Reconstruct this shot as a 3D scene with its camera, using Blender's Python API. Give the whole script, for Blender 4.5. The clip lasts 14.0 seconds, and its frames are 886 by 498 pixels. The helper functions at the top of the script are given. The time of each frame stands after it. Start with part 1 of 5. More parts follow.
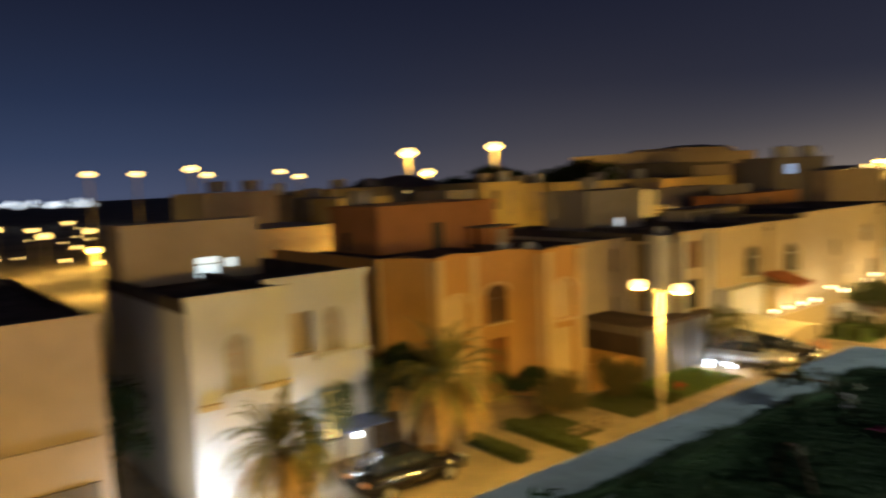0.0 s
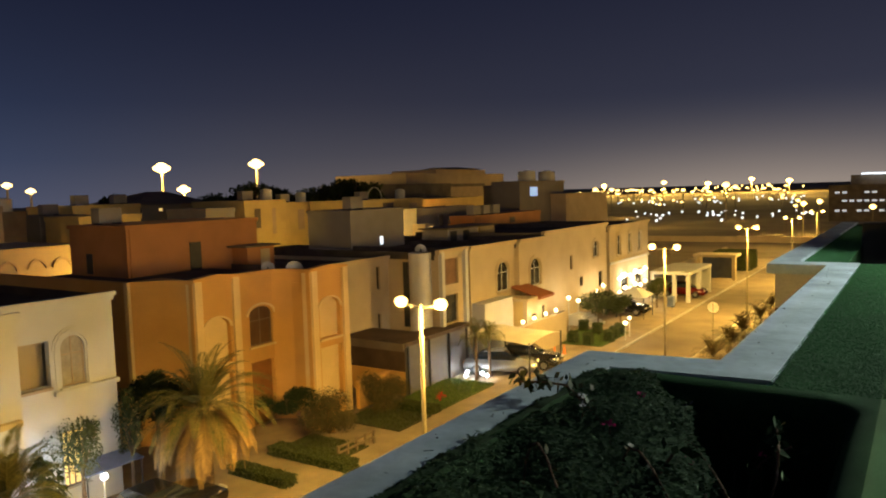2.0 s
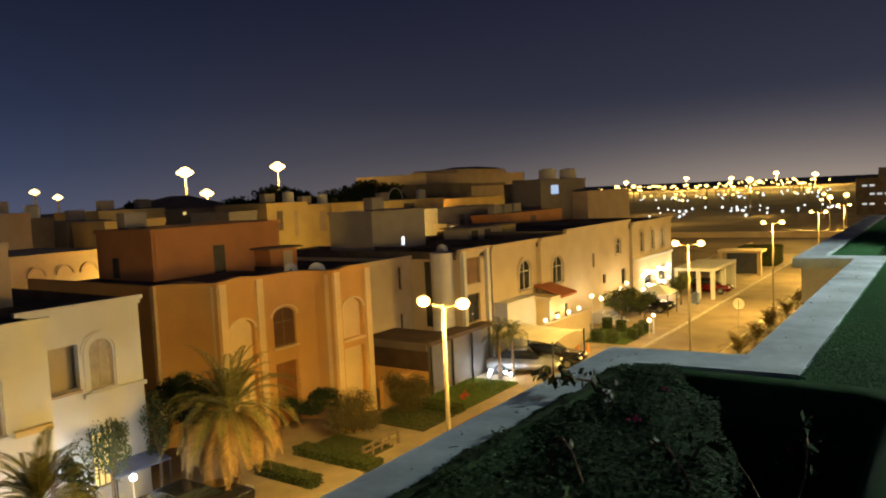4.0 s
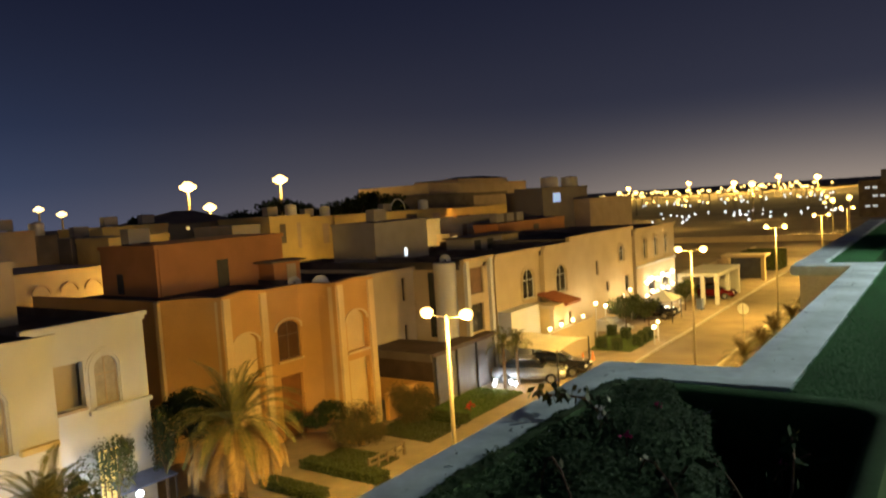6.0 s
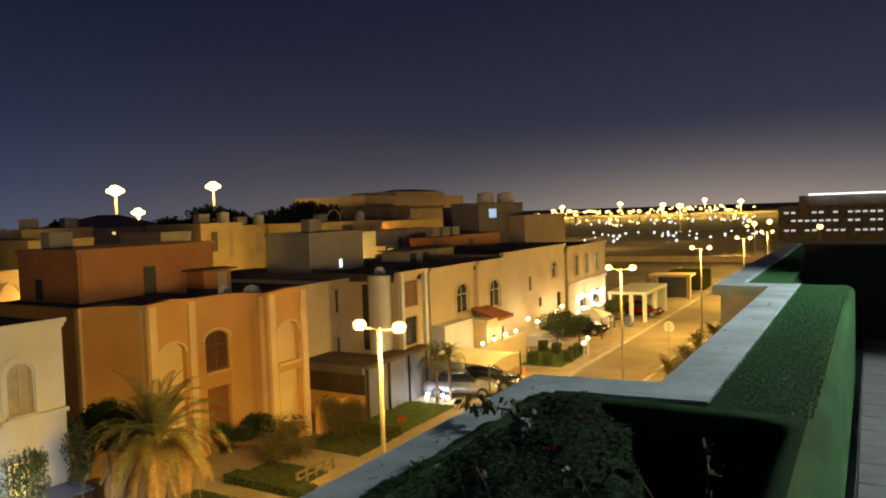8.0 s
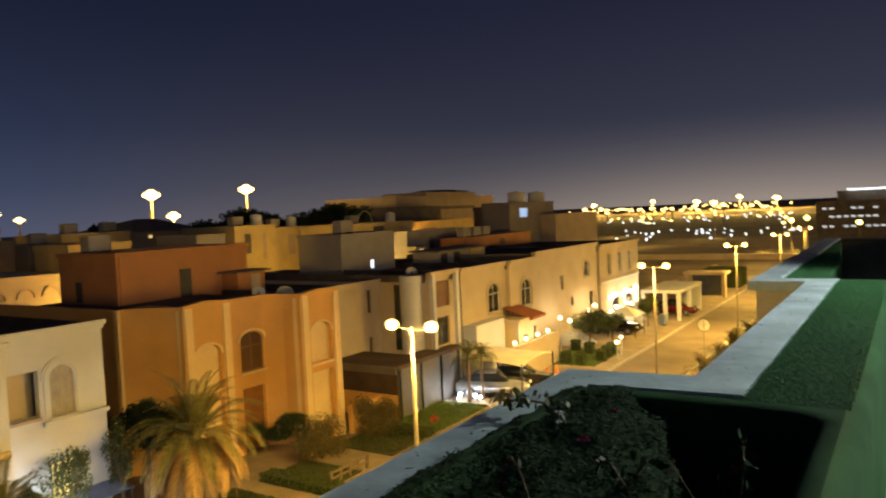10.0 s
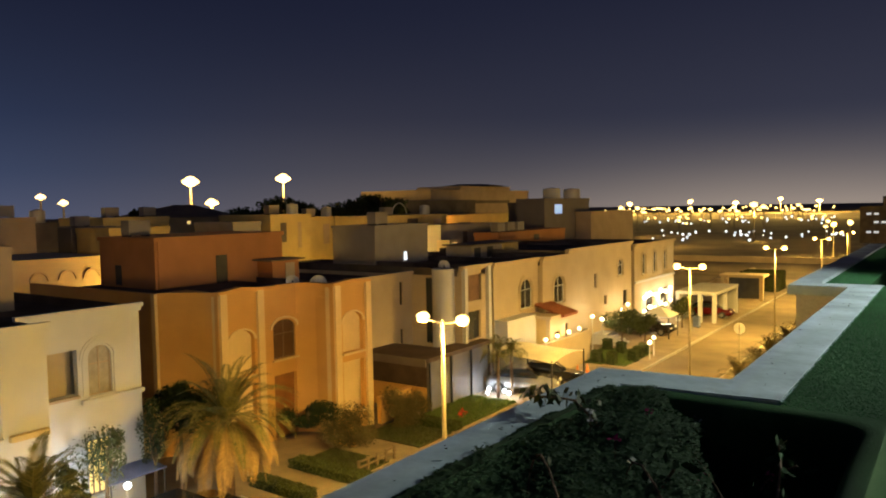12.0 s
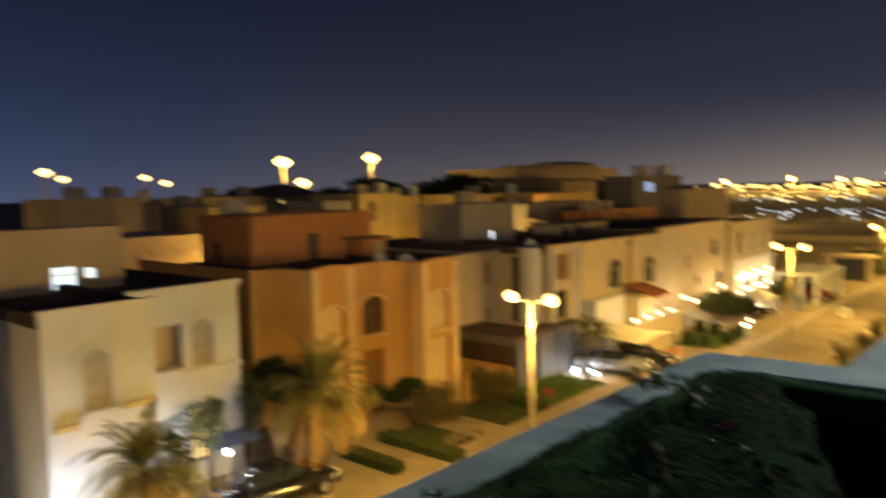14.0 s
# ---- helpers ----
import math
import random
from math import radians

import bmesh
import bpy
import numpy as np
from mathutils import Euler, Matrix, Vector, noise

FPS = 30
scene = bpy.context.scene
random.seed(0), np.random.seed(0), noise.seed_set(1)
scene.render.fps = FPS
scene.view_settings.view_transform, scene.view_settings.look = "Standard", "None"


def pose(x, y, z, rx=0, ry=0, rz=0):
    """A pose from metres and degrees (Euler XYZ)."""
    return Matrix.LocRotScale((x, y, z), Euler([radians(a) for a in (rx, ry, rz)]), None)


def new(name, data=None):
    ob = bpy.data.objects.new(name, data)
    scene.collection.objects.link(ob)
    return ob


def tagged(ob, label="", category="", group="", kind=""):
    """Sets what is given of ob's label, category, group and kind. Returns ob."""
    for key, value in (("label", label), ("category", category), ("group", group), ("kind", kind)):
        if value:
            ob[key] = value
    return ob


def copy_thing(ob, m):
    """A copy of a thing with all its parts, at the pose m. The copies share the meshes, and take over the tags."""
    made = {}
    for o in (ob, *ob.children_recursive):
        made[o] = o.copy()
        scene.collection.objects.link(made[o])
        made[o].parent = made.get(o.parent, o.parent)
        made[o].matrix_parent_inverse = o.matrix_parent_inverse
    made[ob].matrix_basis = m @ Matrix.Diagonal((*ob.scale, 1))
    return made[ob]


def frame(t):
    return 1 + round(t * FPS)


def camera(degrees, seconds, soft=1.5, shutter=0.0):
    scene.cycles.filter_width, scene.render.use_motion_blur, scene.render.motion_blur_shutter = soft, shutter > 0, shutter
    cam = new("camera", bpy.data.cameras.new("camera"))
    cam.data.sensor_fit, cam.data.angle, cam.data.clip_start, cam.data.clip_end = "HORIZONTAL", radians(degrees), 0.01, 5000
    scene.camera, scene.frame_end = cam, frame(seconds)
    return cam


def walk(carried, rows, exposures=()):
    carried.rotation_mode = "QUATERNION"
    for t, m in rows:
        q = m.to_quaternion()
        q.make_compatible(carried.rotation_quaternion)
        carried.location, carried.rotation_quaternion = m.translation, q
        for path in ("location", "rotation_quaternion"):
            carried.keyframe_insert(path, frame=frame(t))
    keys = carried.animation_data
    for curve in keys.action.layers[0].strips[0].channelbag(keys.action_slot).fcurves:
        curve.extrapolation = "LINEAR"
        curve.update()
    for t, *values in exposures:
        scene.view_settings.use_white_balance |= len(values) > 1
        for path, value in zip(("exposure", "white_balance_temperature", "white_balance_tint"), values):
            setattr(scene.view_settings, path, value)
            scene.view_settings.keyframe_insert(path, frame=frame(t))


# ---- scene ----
cam = camera(62.2, 14.0, soft=2.0, shutter=1.4)
PATH = [
    (0, -0.060, 0.038, 11.483, 84.65, 2.61, 51.51),
    (0.5, -0.065, 0.041, 11.485, 84.66, 2.34, 41.34),
    (0.7, -0.061, 0.044, 11.484, 84.65, 2.10, 37.35),
    (0.9, -0.056, 0.047, 11.483, 84.63, 1.76, 34.65),
    (1, -0.053, 0.049, 11.482, 84.63, 1.63, 33.06),
    (1.5, -0.054, 0.032, 11.490, 85.05, 1.43, 32.88),
    (2, -0.050, 0.028, 11.490, 85.42, 1.75, 33.30),
    (2.5, -0.054, 0.029, 11.487, 85.11, 2.27, 33.19),
    (3, -0.057, 0.027, 11.488, 84.65, 1.95, 32.79),
    (3.5, -0.049, 0.030, 11.488, 85.53, 2.50, 33.84),
    (3.7, -0.049, 0.025, 11.480, 85.37, 2.42, 34.65),
    (5.8, 0.013, 0.005, 11.526, 85.84, 3.61, 35.04),
    (6, 0.020, -0.001, 11.531, 86.22, 3.74, 35.10),
    (6.5, 0.025, 0.005, 11.534, 87.25, 1.80, 35.83),
    (7, 0.038, 0.018, 11.537, 87.36, 2.25, 33.51),
    (7.5, 0.038, 0.014, 11.536, 86.99, 2.10, 30.64),
    (7.7, 0.038, 0.010, 11.531, 87.01, 1.87, 30.10),
    (9.8, 0.049, -0.036, 11.498, 87.08, 3.11, 32.08),
    (10, 0.051, -0.035, 11.503, 87.12, 2.66, 32.56),
    (10.5, 0.049, -0.045, 11.502, 87.31, 1.49, 33.42),
    (11, 0.048, -0.036, 11.498, 86.63, 1.16, 32.80),
    (11.5, 0.043, -0.025, 11.495, 86.17, 1.30, 34.58),
    (12, 0.034, -0.017, 11.495, 86.73, 1.08, 35.24),
    (12.5, 0.014, 0.020, 11.492, 86.06, 0.86, 34.43),
    (13, 0.014, -0.003, 11.494, 85.23, 1.11, 35.78),
    (13.5, 0.018, -0.051, 11.514, 85.59, 1.95, 38.62),
    (13.6, 0.014, -0.056, 11.514, 85.55, 1.85, 39.06),
    (13.7, 0.008, -0.061, 11.513, 84.97, 1.75, 39.06),
    (13.8, 0.003, -0.066, 11.513, 84.93, 1.62, 39.02),
    (13.9, -0.003, -0.071, 11.512, 84.85, 1.50, 40.42),
    (14, -0.008, -0.076, 11.512, 85.20, 1.37, 41.91),
]
walk(cam, [(t, pose(x, y, z, rx, ry, rz)) for t, x, y, z, rx, ry, rz in PATH],
     exposures=[(0, -0.18), (0.5, -0.10), (1, -0.06), (2, 0.04), (3, 0.06), (6.5, 0.02), (7.5, 0.06), (10, 0.14), (12, 0.10), (13, 0.0), (13.5, -0.10), (14, -0.08)])

# ---- sky ----
world = bpy.data.worlds.new("night_sky")
scene.world = world
world.use_nodes = True
wn, wl = world.node_tree.nodes, world.node_tree.links
coord = wn.new("ShaderNodeTexCoord")
sep = wn.new("ShaderNodeSeparateXYZ")
ramp = wn.new("ShaderNodeValToRGB")
wl.new(coord.outputs["Generated"], sep.inputs[0])
wl.new(sep.outputs["Z"], ramp.inputs[0])
els = ramp.color_ramp.elements
els[0].position, els[0].color = 0.0, (0.056, 0.052, 0.064, 1)
els[1].position, els[1].color = 0.5, (0.0066, 0.0086, 0.0215, 1)
for p, c in ((0.05, (0.031, 0.033, 0.050, 1)), (0.12, (0.0175, 0.0200, 0.0380, 1)), (0.26, (0.0100, 0.0122, 0.0285, 1))):
    e = els.new(p)
    e.color = c


def sky_glow(before, direction, colour, power, low):
    """Adds the glow of a town low in one direction of the sky."""
    dot = wn.new("ShaderNodeVectorMath")
    dot.operation = "DOT_PRODUCT"
    dot.inputs[1].default_value = Vector(direction).normalized()
    wl.new(coord.outputs["Generated"], dot.inputs[0])
    clip = wn.new("ShaderNodeMath")
    clip.operation, clip.inputs[1].default_value = "MAXIMUM", 0.0
    wl.new(dot.outputs["Value"], clip.inputs[0])
    pw = wn.new("ShaderNodeMath")
    pw.operation, pw.inputs[1].default_value = "POWER", power
    wl.new(clip.outputs[0], pw.inputs[0])
    fall = wn.new("ShaderNodeMapRange")
    fall.inputs[1].default_value, fall.inputs[2].default_value, fall.inputs[3].default_value, fall.inputs[4].default_value = 0.0, low, 1.0, 0.0
    wl.new(sep.outputs["Z"], fall.inputs[0])
    sq = wn.new("ShaderNodeMath")
    sq.operation, sq.inputs[1].default_value = "POWER", 2.0
    wl.new(fall.outputs[0], sq.inputs[0])
    mul = wn.new("ShaderNodeMath")
    mul.operation = "MULTIPLY"
    wl.new(pw.outputs[0], mul.inputs[0])
    wl.new(sq.outputs[0], mul.inputs[1])
    add = wn.new("ShaderNodeMix")
    add.data_type, add.blend_type = "RGBA", "ADD"
    wl.new(mul.outputs[0], add.inputs[0])
    wl.new(before, add.inputs[6])
    add.inputs[7].default_value = (*colour, 1)
    return add.outputs[2]


sky = sky_glow(ramp.outputs[0], (-0.13, 0.99, 0), (0.20, 0.155, 0.105), 14, 0.12)
sky = sky_glow(sky, (-0.98, 0.1, 0), (0.013, 0.038, 0.105), 8, 0.36)
sky = sky_glow(sky, (-0.70, 0.71, 0), (0.034, 0.026, 0.018), 30, 0.26)
sky = sky_glow(sky, (0.05, 1.0, 0), (0.026, 0.025, 0.031), 4, 0.52)
wl.new(sky, wn["Background"].inputs[0])
wn["Background"].inputs[1].default_value = 1.0

SODIUM = (1.0, 0.62, 0.135)
LAMP_W = 2250
DOWN_W = 4700
TERRACE_W = 1150
WHITE = (0.85, 0.93, 1.0)
WARM = (1.0, 0.78, 0.48)


def point_light(name, place, watts, colour, radius=0.2):
    lamp = bpy.data.lights.new(name, "POINT")
    lamp.energy, lamp.color, lamp.shadow_soft_size = watts, colour, radius
    ob = new(name, lamp)
    ob.location = place
    return ob


def down_light(name, place, watts, colour, radius=0.2):
    """A cut-off street luminaire: most of its light goes down."""
    lamp = bpy.data.lights.new(name, "SPOT")
    lamp.energy, lamp.color, lamp.shadow_soft_size, lamp.spot_size, lamp.spot_blend = watts, colour, radius, radians(176), 0.55
    ob = new(name, lamp)
    ob.location = place
    return ob


# ---- materials ----
def nodes_of(name):
    m = bpy.data.materials.new(name)
    m.use_nodes = True
    return m, m.node_tree.nodes, m.node_tree.links, m.node_tree.nodes["Principled BSDF"]


def surface(name, colour, rough=0.85, scale=1.5, amount=0.25, bump=0.25, fine=40.0, metal=0.0, spec=0.3, streak=False, vary=0.0):
    """A plain surface with two scales of variation: broad stains and fine grain with relief."""
    m, n, l, b = nodes_of(name)
    tc = n.new("ShaderNodeTexCoord")
    mp = n.new("ShaderNodeMapping")
    l.new(tc.outputs["Object"], mp.inputs[0])
    if streak:
        mp.inputs["Scale"].default_value = (0.45, 0.45, 0.45)
    big, small = n.new("ShaderNodeTexNoise"), n.new("ShaderNodeTexNoise")
    big.inputs["Scale"].default_value, big.inputs["Detail"].default_value = scale, 6
    small.inputs["Scale"].default_value, small.inputs["Detail"].default_value = fine, 3
    l.new(mp.outputs[0], big.inputs[0])
    l.new(tc.outputs["Object"], small.inputs[0])
    r = n.new("ShaderNodeValToRGB")
    lo = tuple(c * (1 - amount) for c in colour)
    hi = tuple(min(1, c * (1 + amount * 0.6)) for c in colour)
    r.color_ramp.elements[0].position, r.color_ramp.elements[0].color = 0.3, (*lo, 1)
    r.color_ramp.elements[1].position, r.color_ramp.elements[1].color = 0.7, (*hi, 1)
    l.new(big.outputs[0], r.inputs[0])
    mix = n.new("ShaderNodeMix")
    mix.data_type, mix.blend_type = "RGBA", "MULTIPLY"
    mix.inputs[0].default_value = 0.35
    l.new(r.outputs[0], mix.inputs[6])
    l.new(small.outputs[0], mix.inputs[7])
    out = mix.outputs[2]
    if vary:
        info = n.new("ShaderNodeObjectInfo")
        hsv = n.new("ShaderNodeHueSaturation")
        mr = n.new("ShaderNodeMapRange")
        mr.inputs[3].default_value, mr.inputs[4].default_value = 1 - vary, 1 + vary
        l.new(info.outputs["Random"], mr.inputs[0])
        l.new(mr.outputs[0], hsv.inputs["Value"])
        l.new(out, hsv.inputs["Color"])
        out = hsv.outputs[0]
    l.new(out, b.inputs["Base Color"])
    b.inputs["Roughness"].default_value = rough
    b.inputs["Metallic"].default_value = metal
    b.inputs["Specular IOR Level"].default_value = spec
    if bump:
        bp = n.new("ShaderNodeBump")
        bp.inputs["Strength"].default_value, bp.inputs["Distance"].default_value = bump, 0.02
        l.new(small.outputs[0], bp.inputs["Height"])
        l.new(bp.outputs[0], b.inputs["Normal"])
    return m


def glow(name, colour, strength):
    m, n, l, b = nodes_of(name)
    b.inputs["Base Color"].default_value = (*colour, 1)
    b.inputs["Emission Color"].default_value = (*colour, 1)
    b.inputs["Emission Strength"].default_value = strength
    return m


def leafy(name, dark, light, rough=0.6):
    m, n, l, b = nodes_of(name)
    geo = n.new("ShaderNodeNewGeometry")
    r = n.new("ShaderNodeValToRGB")
    r.color_ramp.elements[0].color, r.color_ramp.elements[1].color = (*dark, 1), (*light, 1)
    l.new(geo.outputs["Random Per Island"], r.inputs[0])
    l.new(r.outputs[0], b.inputs["Base Color"])
    b.inputs["Roughness"].default_value = rough
    b.inputs["Specular IOR Level"].default_value = 0.15
    return m


def glass(name, tint=(0.02, 0.025, 0.03), rough=0.08):
    m, n, l, b = nodes_of(name)
    b.inputs["Base Color"].default_value = (*tint, 1)
    b.inputs["Roughness"].default_value = rough
    b.inputs["Specular IOR Level"].default_value = 0.6
    return m


def corrugated(name, colour):
    m, n, l, b = nodes_of(name)
    tc = n.new("ShaderNodeTexCoord")
    w = n.new("ShaderNodeTexWave")
    w.bands_direction = "Y"
    w.inputs["Scale"].default_value = 1.6
    l.new(tc.outputs["Object"], w.inputs[0])
    no = n.new("ShaderNodeTexNoise")
    no.inputs["Scale"].default_value = 2.0
    l.new(tc.outputs["Object"], no.inputs[0])
    r = n.new("ShaderNodeValToRGB")
    r.color_ramp.elements[0].color = (*[c * 0.7 for c in colour], 1)
    r.color_ramp.elements[1].color = (*[c * 1.2 for c in colour], 1)
    l.new(no.outputs[0], r.inputs[0])
    l.new(r.outputs[0], b.inputs["Base Color"])
    bp = n.new("ShaderNodeBump")
    bp.inputs["Strength"].default_value, bp.inputs["Distance"].default_value = 0.3, 0.015
    l.new(w.outputs[0], bp.inputs["Height"])
    l.new(bp.outputs[0], b.inputs["Normal"])
    b.inputs["Roughness"].default_value = 0.6
    return m


CREAM = surface("cream_stucco", (0.54, 0.44, 0.29), streak=True, amount=0.09)
PALE = surface("pale_stucco", (0.60, 0.60, 0.58), streak=True, amount=0.09)
ORANGE = surface("orange_stucco", (0.68, 0.385, 0.125), streak=True, amount=0.1)
ORANGE_TRIM = surface("buff_trim", (0.80, 0.60, 0.32), streak=True, amount=0.1)
RUST = surface("rust_stucco", (0.52, 0.235, 0.09), streak=True, amount=0.12)
TAN = surface("tan_stucco", (0.46, 0.36, 0.26), streak=True, amount=0.12)
YELLOW = surface("ochre_stucco", (0.60, 0.46, 0.20), streak=True, amount=0.12)
GREY = surface("grey_stucco", (0.33, 0.30, 0.28), streak=True, amount=0.12)
GREYDARK = surface("slate_stucco", (0.22, 0.20, 0.19), streak=True, amount=0.12)
DARK = surface("dark_stucco", (0.17, 0.14, 0.11), streak=True, amount=0.3)
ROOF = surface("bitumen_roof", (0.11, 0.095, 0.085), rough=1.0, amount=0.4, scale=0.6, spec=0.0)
COPING = surface("painted_concrete", (0.47, 0.585, 0.59), rough=0.85, scale=3, amount=0.34, bump=0.15, fine=22)
# backing kept darker than the blades, so the planter side looks less lit
TURF_BASE = surface("turf_backing_dimmed", (0.027, 0.074, 0.027), rough=1.0, scale=2.2, amount=0.35, bump=0.25, fine=150, spec=0.05)
ASPHALT = surface("sandy_asphalt", (0.20, 0.152, 0.092), rough=0.92, scale=0.35, amount=0.3, fine=30)
PAVING = surface("pale_paving", (0.30, 0.235, 0.148), rough=0.85, scale=0.7, amount=0.25, fine=25)
KERB = surface("kerb_concrete", (0.46, 0.42, 0.36), scale=2, amount=0.25)
SAND = surface("dark_sand", (0.24, 0.19, 0.13), rough=1, scale=0.06, amount=0.4, fine=8)
LAWN = surface("lawn_soil", (0.085, 0.115, 0.032), rough=1, scale=2, amount=0.4, bump=0.8, fine=90)
# darker olive bed for the two lawns by the orange villa
OLIVELAWN = surface("olive_lawn", (0.065, 0.065, 0.028), rough=1, scale=2, amount=0.4, bump=0.8, fine=90)
SOIL = surface("planter_soil", (0.05, 0.044, 0.038), rough=1, scale=6, amount=0.4, bump=0.8)
FRAME = surface("window_frame_paint", (0.20, 0.15, 0.10), rough=0.5, bump=0)
WFRAME = surface("white_frame_paint", (0.65, 0.65, 0.62), rough=0.5, bump=0)
PANE = glass("window_glass")
CURTAIN = surface("curtained_window", (0.42, 0.38, 0.30), rough=0.35, scale=3, amount=0.2, bump=0.05)
STEEL = surface("painted_steel", (0.30, 0.25, 0.16), rough=0.6, metal=0.0, bump=0.05)
# palm leaf darkened to paint in backlit shade; also colours the dry litter
PALMDARK = leafy("backlit_palm_and_litter_leaf", (0.035, 0.030, 0.012), (0.075, 0.055, 0.022))
DSTEEL = surface("dark_steel", (0.06, 0.06, 0.06), rough=0.45, metal=0.5, bump=0.05)
TILE = surface("terracotta_tiles", (0.30, 0.11, 0.05), scale=6, amount=0.35)
SHADE = surface("shade_cloth", (0.82, 0.74, 0.56), rough=0.9, scale=1.2, amount=0.12, fine=120)
BLUE = surface("blue_tarpaulin", (0.16, 0.20, 0.36), rough=0.5, scale=2, amount=0.25)
GARAGE = corrugated("grey_corrugated_sheet", (0.10, 0.095, 0.09))
GARAGE_ROOF = surface("brown_felt_roof", (0.085, 0.056, 0.040), scale=1, amount=0.3)
FLOOR = surface("terrace_tiles", (0.10, 0.105, 0.11), rough=0.7, scale=3, amount=0.3)
BARK = surface("palm_bark", (0.16, 0.11, 0.065), rough=1, scale=9, amount=0.5, bump=1.0, fine=30)
PALM = leafy("palm_leaf", (0.07, 0.08, 0.022), (0.17, 0.15, 0.05))
DRYPALM = leafy("dry_palm_leaf", (0.20, 0.13, 0.045), (0.34, 0.22, 0.08))
LEAF = leafy("leaf", (0.028, 0.040, 0.013), (0.070, 0.082, 0.027))
PLANTLEAF = leafy("planter_leaf", (0.014, 0.038, 0.014), (0.030, 0.062, 0.022), 1.0)
GRASS = leafy("lawn_blade", (0.065, 0.11, 0.028), (0.115, 0.17, 0.045), 0.8)
OLIVE = leafy("dusty_olive_leaf", (0.060, 0.055, 0.024), (0.125, 0.105, 0.045), 0.8)
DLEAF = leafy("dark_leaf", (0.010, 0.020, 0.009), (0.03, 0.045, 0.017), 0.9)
# blades lightened to paint stronger light onto the planter tops only
TURF = leafy("turf_blade_lightened", (0.064, 0.195, 0.080), (0.074, 0.212, 0.088), 1.0)
PINK = leafy("bougainvillea_bract", (0.42, 0.03, 0.12), (0.65, 0.07, 0.22))
RED = leafy("red_petal", (0.5, 0.02, 0.02), (0.7, 0.05, 0.03))
CARBLACK = surface("black_car_paint", (0.012, 0.012, 0.014), rough=0.15, bump=0, spec=0.7)
CARSILVER = surface("silver_car_paint", (0.45, 0.46, 0.48), rough=0.25, metal=0.6, bump=0)
RUBBER = surface("rubber", (0.02, 0.02, 0.02), rough=0.9)
G_SODIUM = glow("sodium_globe", (1.0, 0.66, 0.22), 5.5)
G_FAR = glow("far_sodium_light", (1.0, 0.66, 0.20), 5.0)
G_FARW = glow("far_white_light", (0.80, 0.90, 1.0), 1.6)
G_OFFICE = glow("office_window_light", (0.80, 0.88, 1.0), 0.55)
G_WHITE = glow("white_globe", (0.88, 0.95, 1.0), 6)
G_WARM = glow("warm_globe", (1.0, 0.84, 0.52), 4)
G_WIN = glow("lit_window", (0.75, 0.92, 1.0), 1.3)
G_BLUEWIN = glow("bluish_lit_window", (0.35, 0.55, 0.95), 0.7)
G_YWIN = glow("warm_lit_window", (1.0, 0.72, 0.25), 0.8)


# ---- shape helpers ----
def part(name, bm, mat, parent=None, label="", smooth=False):
    me = bpy.data.meshes.new(name)
    bm.normal_update()
    bm.to_mesh(me)
    bm.free()
    for m in (mat if isinstance(mat, (list, tuple)) else [mat]):
        me.materials.append(m)
    if smooth:
        for p in me.polygons:
            p.use_smooth = True
    ob = new(name, me)
    ob.parent = parent
    if label:
        ob["label"] = label
    return ob


def thing(name, label, category, place=(0, 0, 0), group="", kind="", turn=0):
    ob = new(name)
    ob.empty_display_size = 0.2
    ob.matrix_basis = pose(*place, 0, 0, turn)
    return tagged(ob, label, category, group, kind)


def box(bm, x0, x1, y0, y1, z0, z1, bevel=0.0, mat=0):
    m = Matrix.Translation(((x0 + x1) / 2, (y0 + y1) / 2, (z0 + z1) / 2)) @ Matrix.Diagonal((abs(x1 - x0), abs(y1 - y0), abs(z1 - z0), 1))
    r = bmesh.ops.create_cube(bm, size=1, matrix=m)
    if mat:
        for f in {f for v in r["verts"] for f in v.link_faces}:
            f.material_index = mat
    if bevel:
        bmesh.ops.bevel(bm, geom=list({e for v in r["verts"] for e in v.link_edges}), offset=bevel, segments=2, affect="EDGES", profile=0.6)
    return bm


def boxes(*rows, bevel=0.0):
    bm = bmesh.new()
    for r in rows:
        box(bm, *r, bevel=bevel)
    return bm


def prism(bm, outline, z0, z1, mat=0):
    """An upright prism over a plan outline."""
    low = [bm.verts.new((x, y, z0)) for x, y in outline]
    top = [bm.verts.new((x, y, z1)) for x, y in outline]
    k = len(outline)
    fs = [bm.faces.new(top), bm.faces.new(low[::-1])]
    fs += [bm.faces.new((low[i], low[(i + 1) % k], top[(i + 1) % k], top[i])) for i in range(k)]
    for f in fs:
        f.material_index = mat
    bmesh.ops.recalc_face_normals(bm, faces=fs)
    return bm


def tube(bm, a, b, r0, r1=None, sides=10, mat=0):
    a, b = Vector(a), Vector(b)
    r1 = r0 if r1 is None else r1
    m = Matrix.Translation((a + b) / 2) @ (b - a).to_track_quat("Z", "Y").to_matrix().to_4x4()
    r = bmesh.ops.create_cone(bm, cap_ends=True, segments=sides, radius1=r0, radius2=r1, depth=(b - a).length, matrix=m)
    if mat:
        for f in {f for v in r["verts"] for f in v.link_faces}:
            f.material_index = mat
    return bm


def ball(bm, c, r, squash=1.0, seg=12):
    bmesh.ops.create_uvsphere(bm, u_segments=seg, v_segments=max(6, seg * 2 // 3), radius=r, matrix=Matrix.Translation(c) @ Matrix.Diagonal((1, 1, squash, 1)))
    return bm


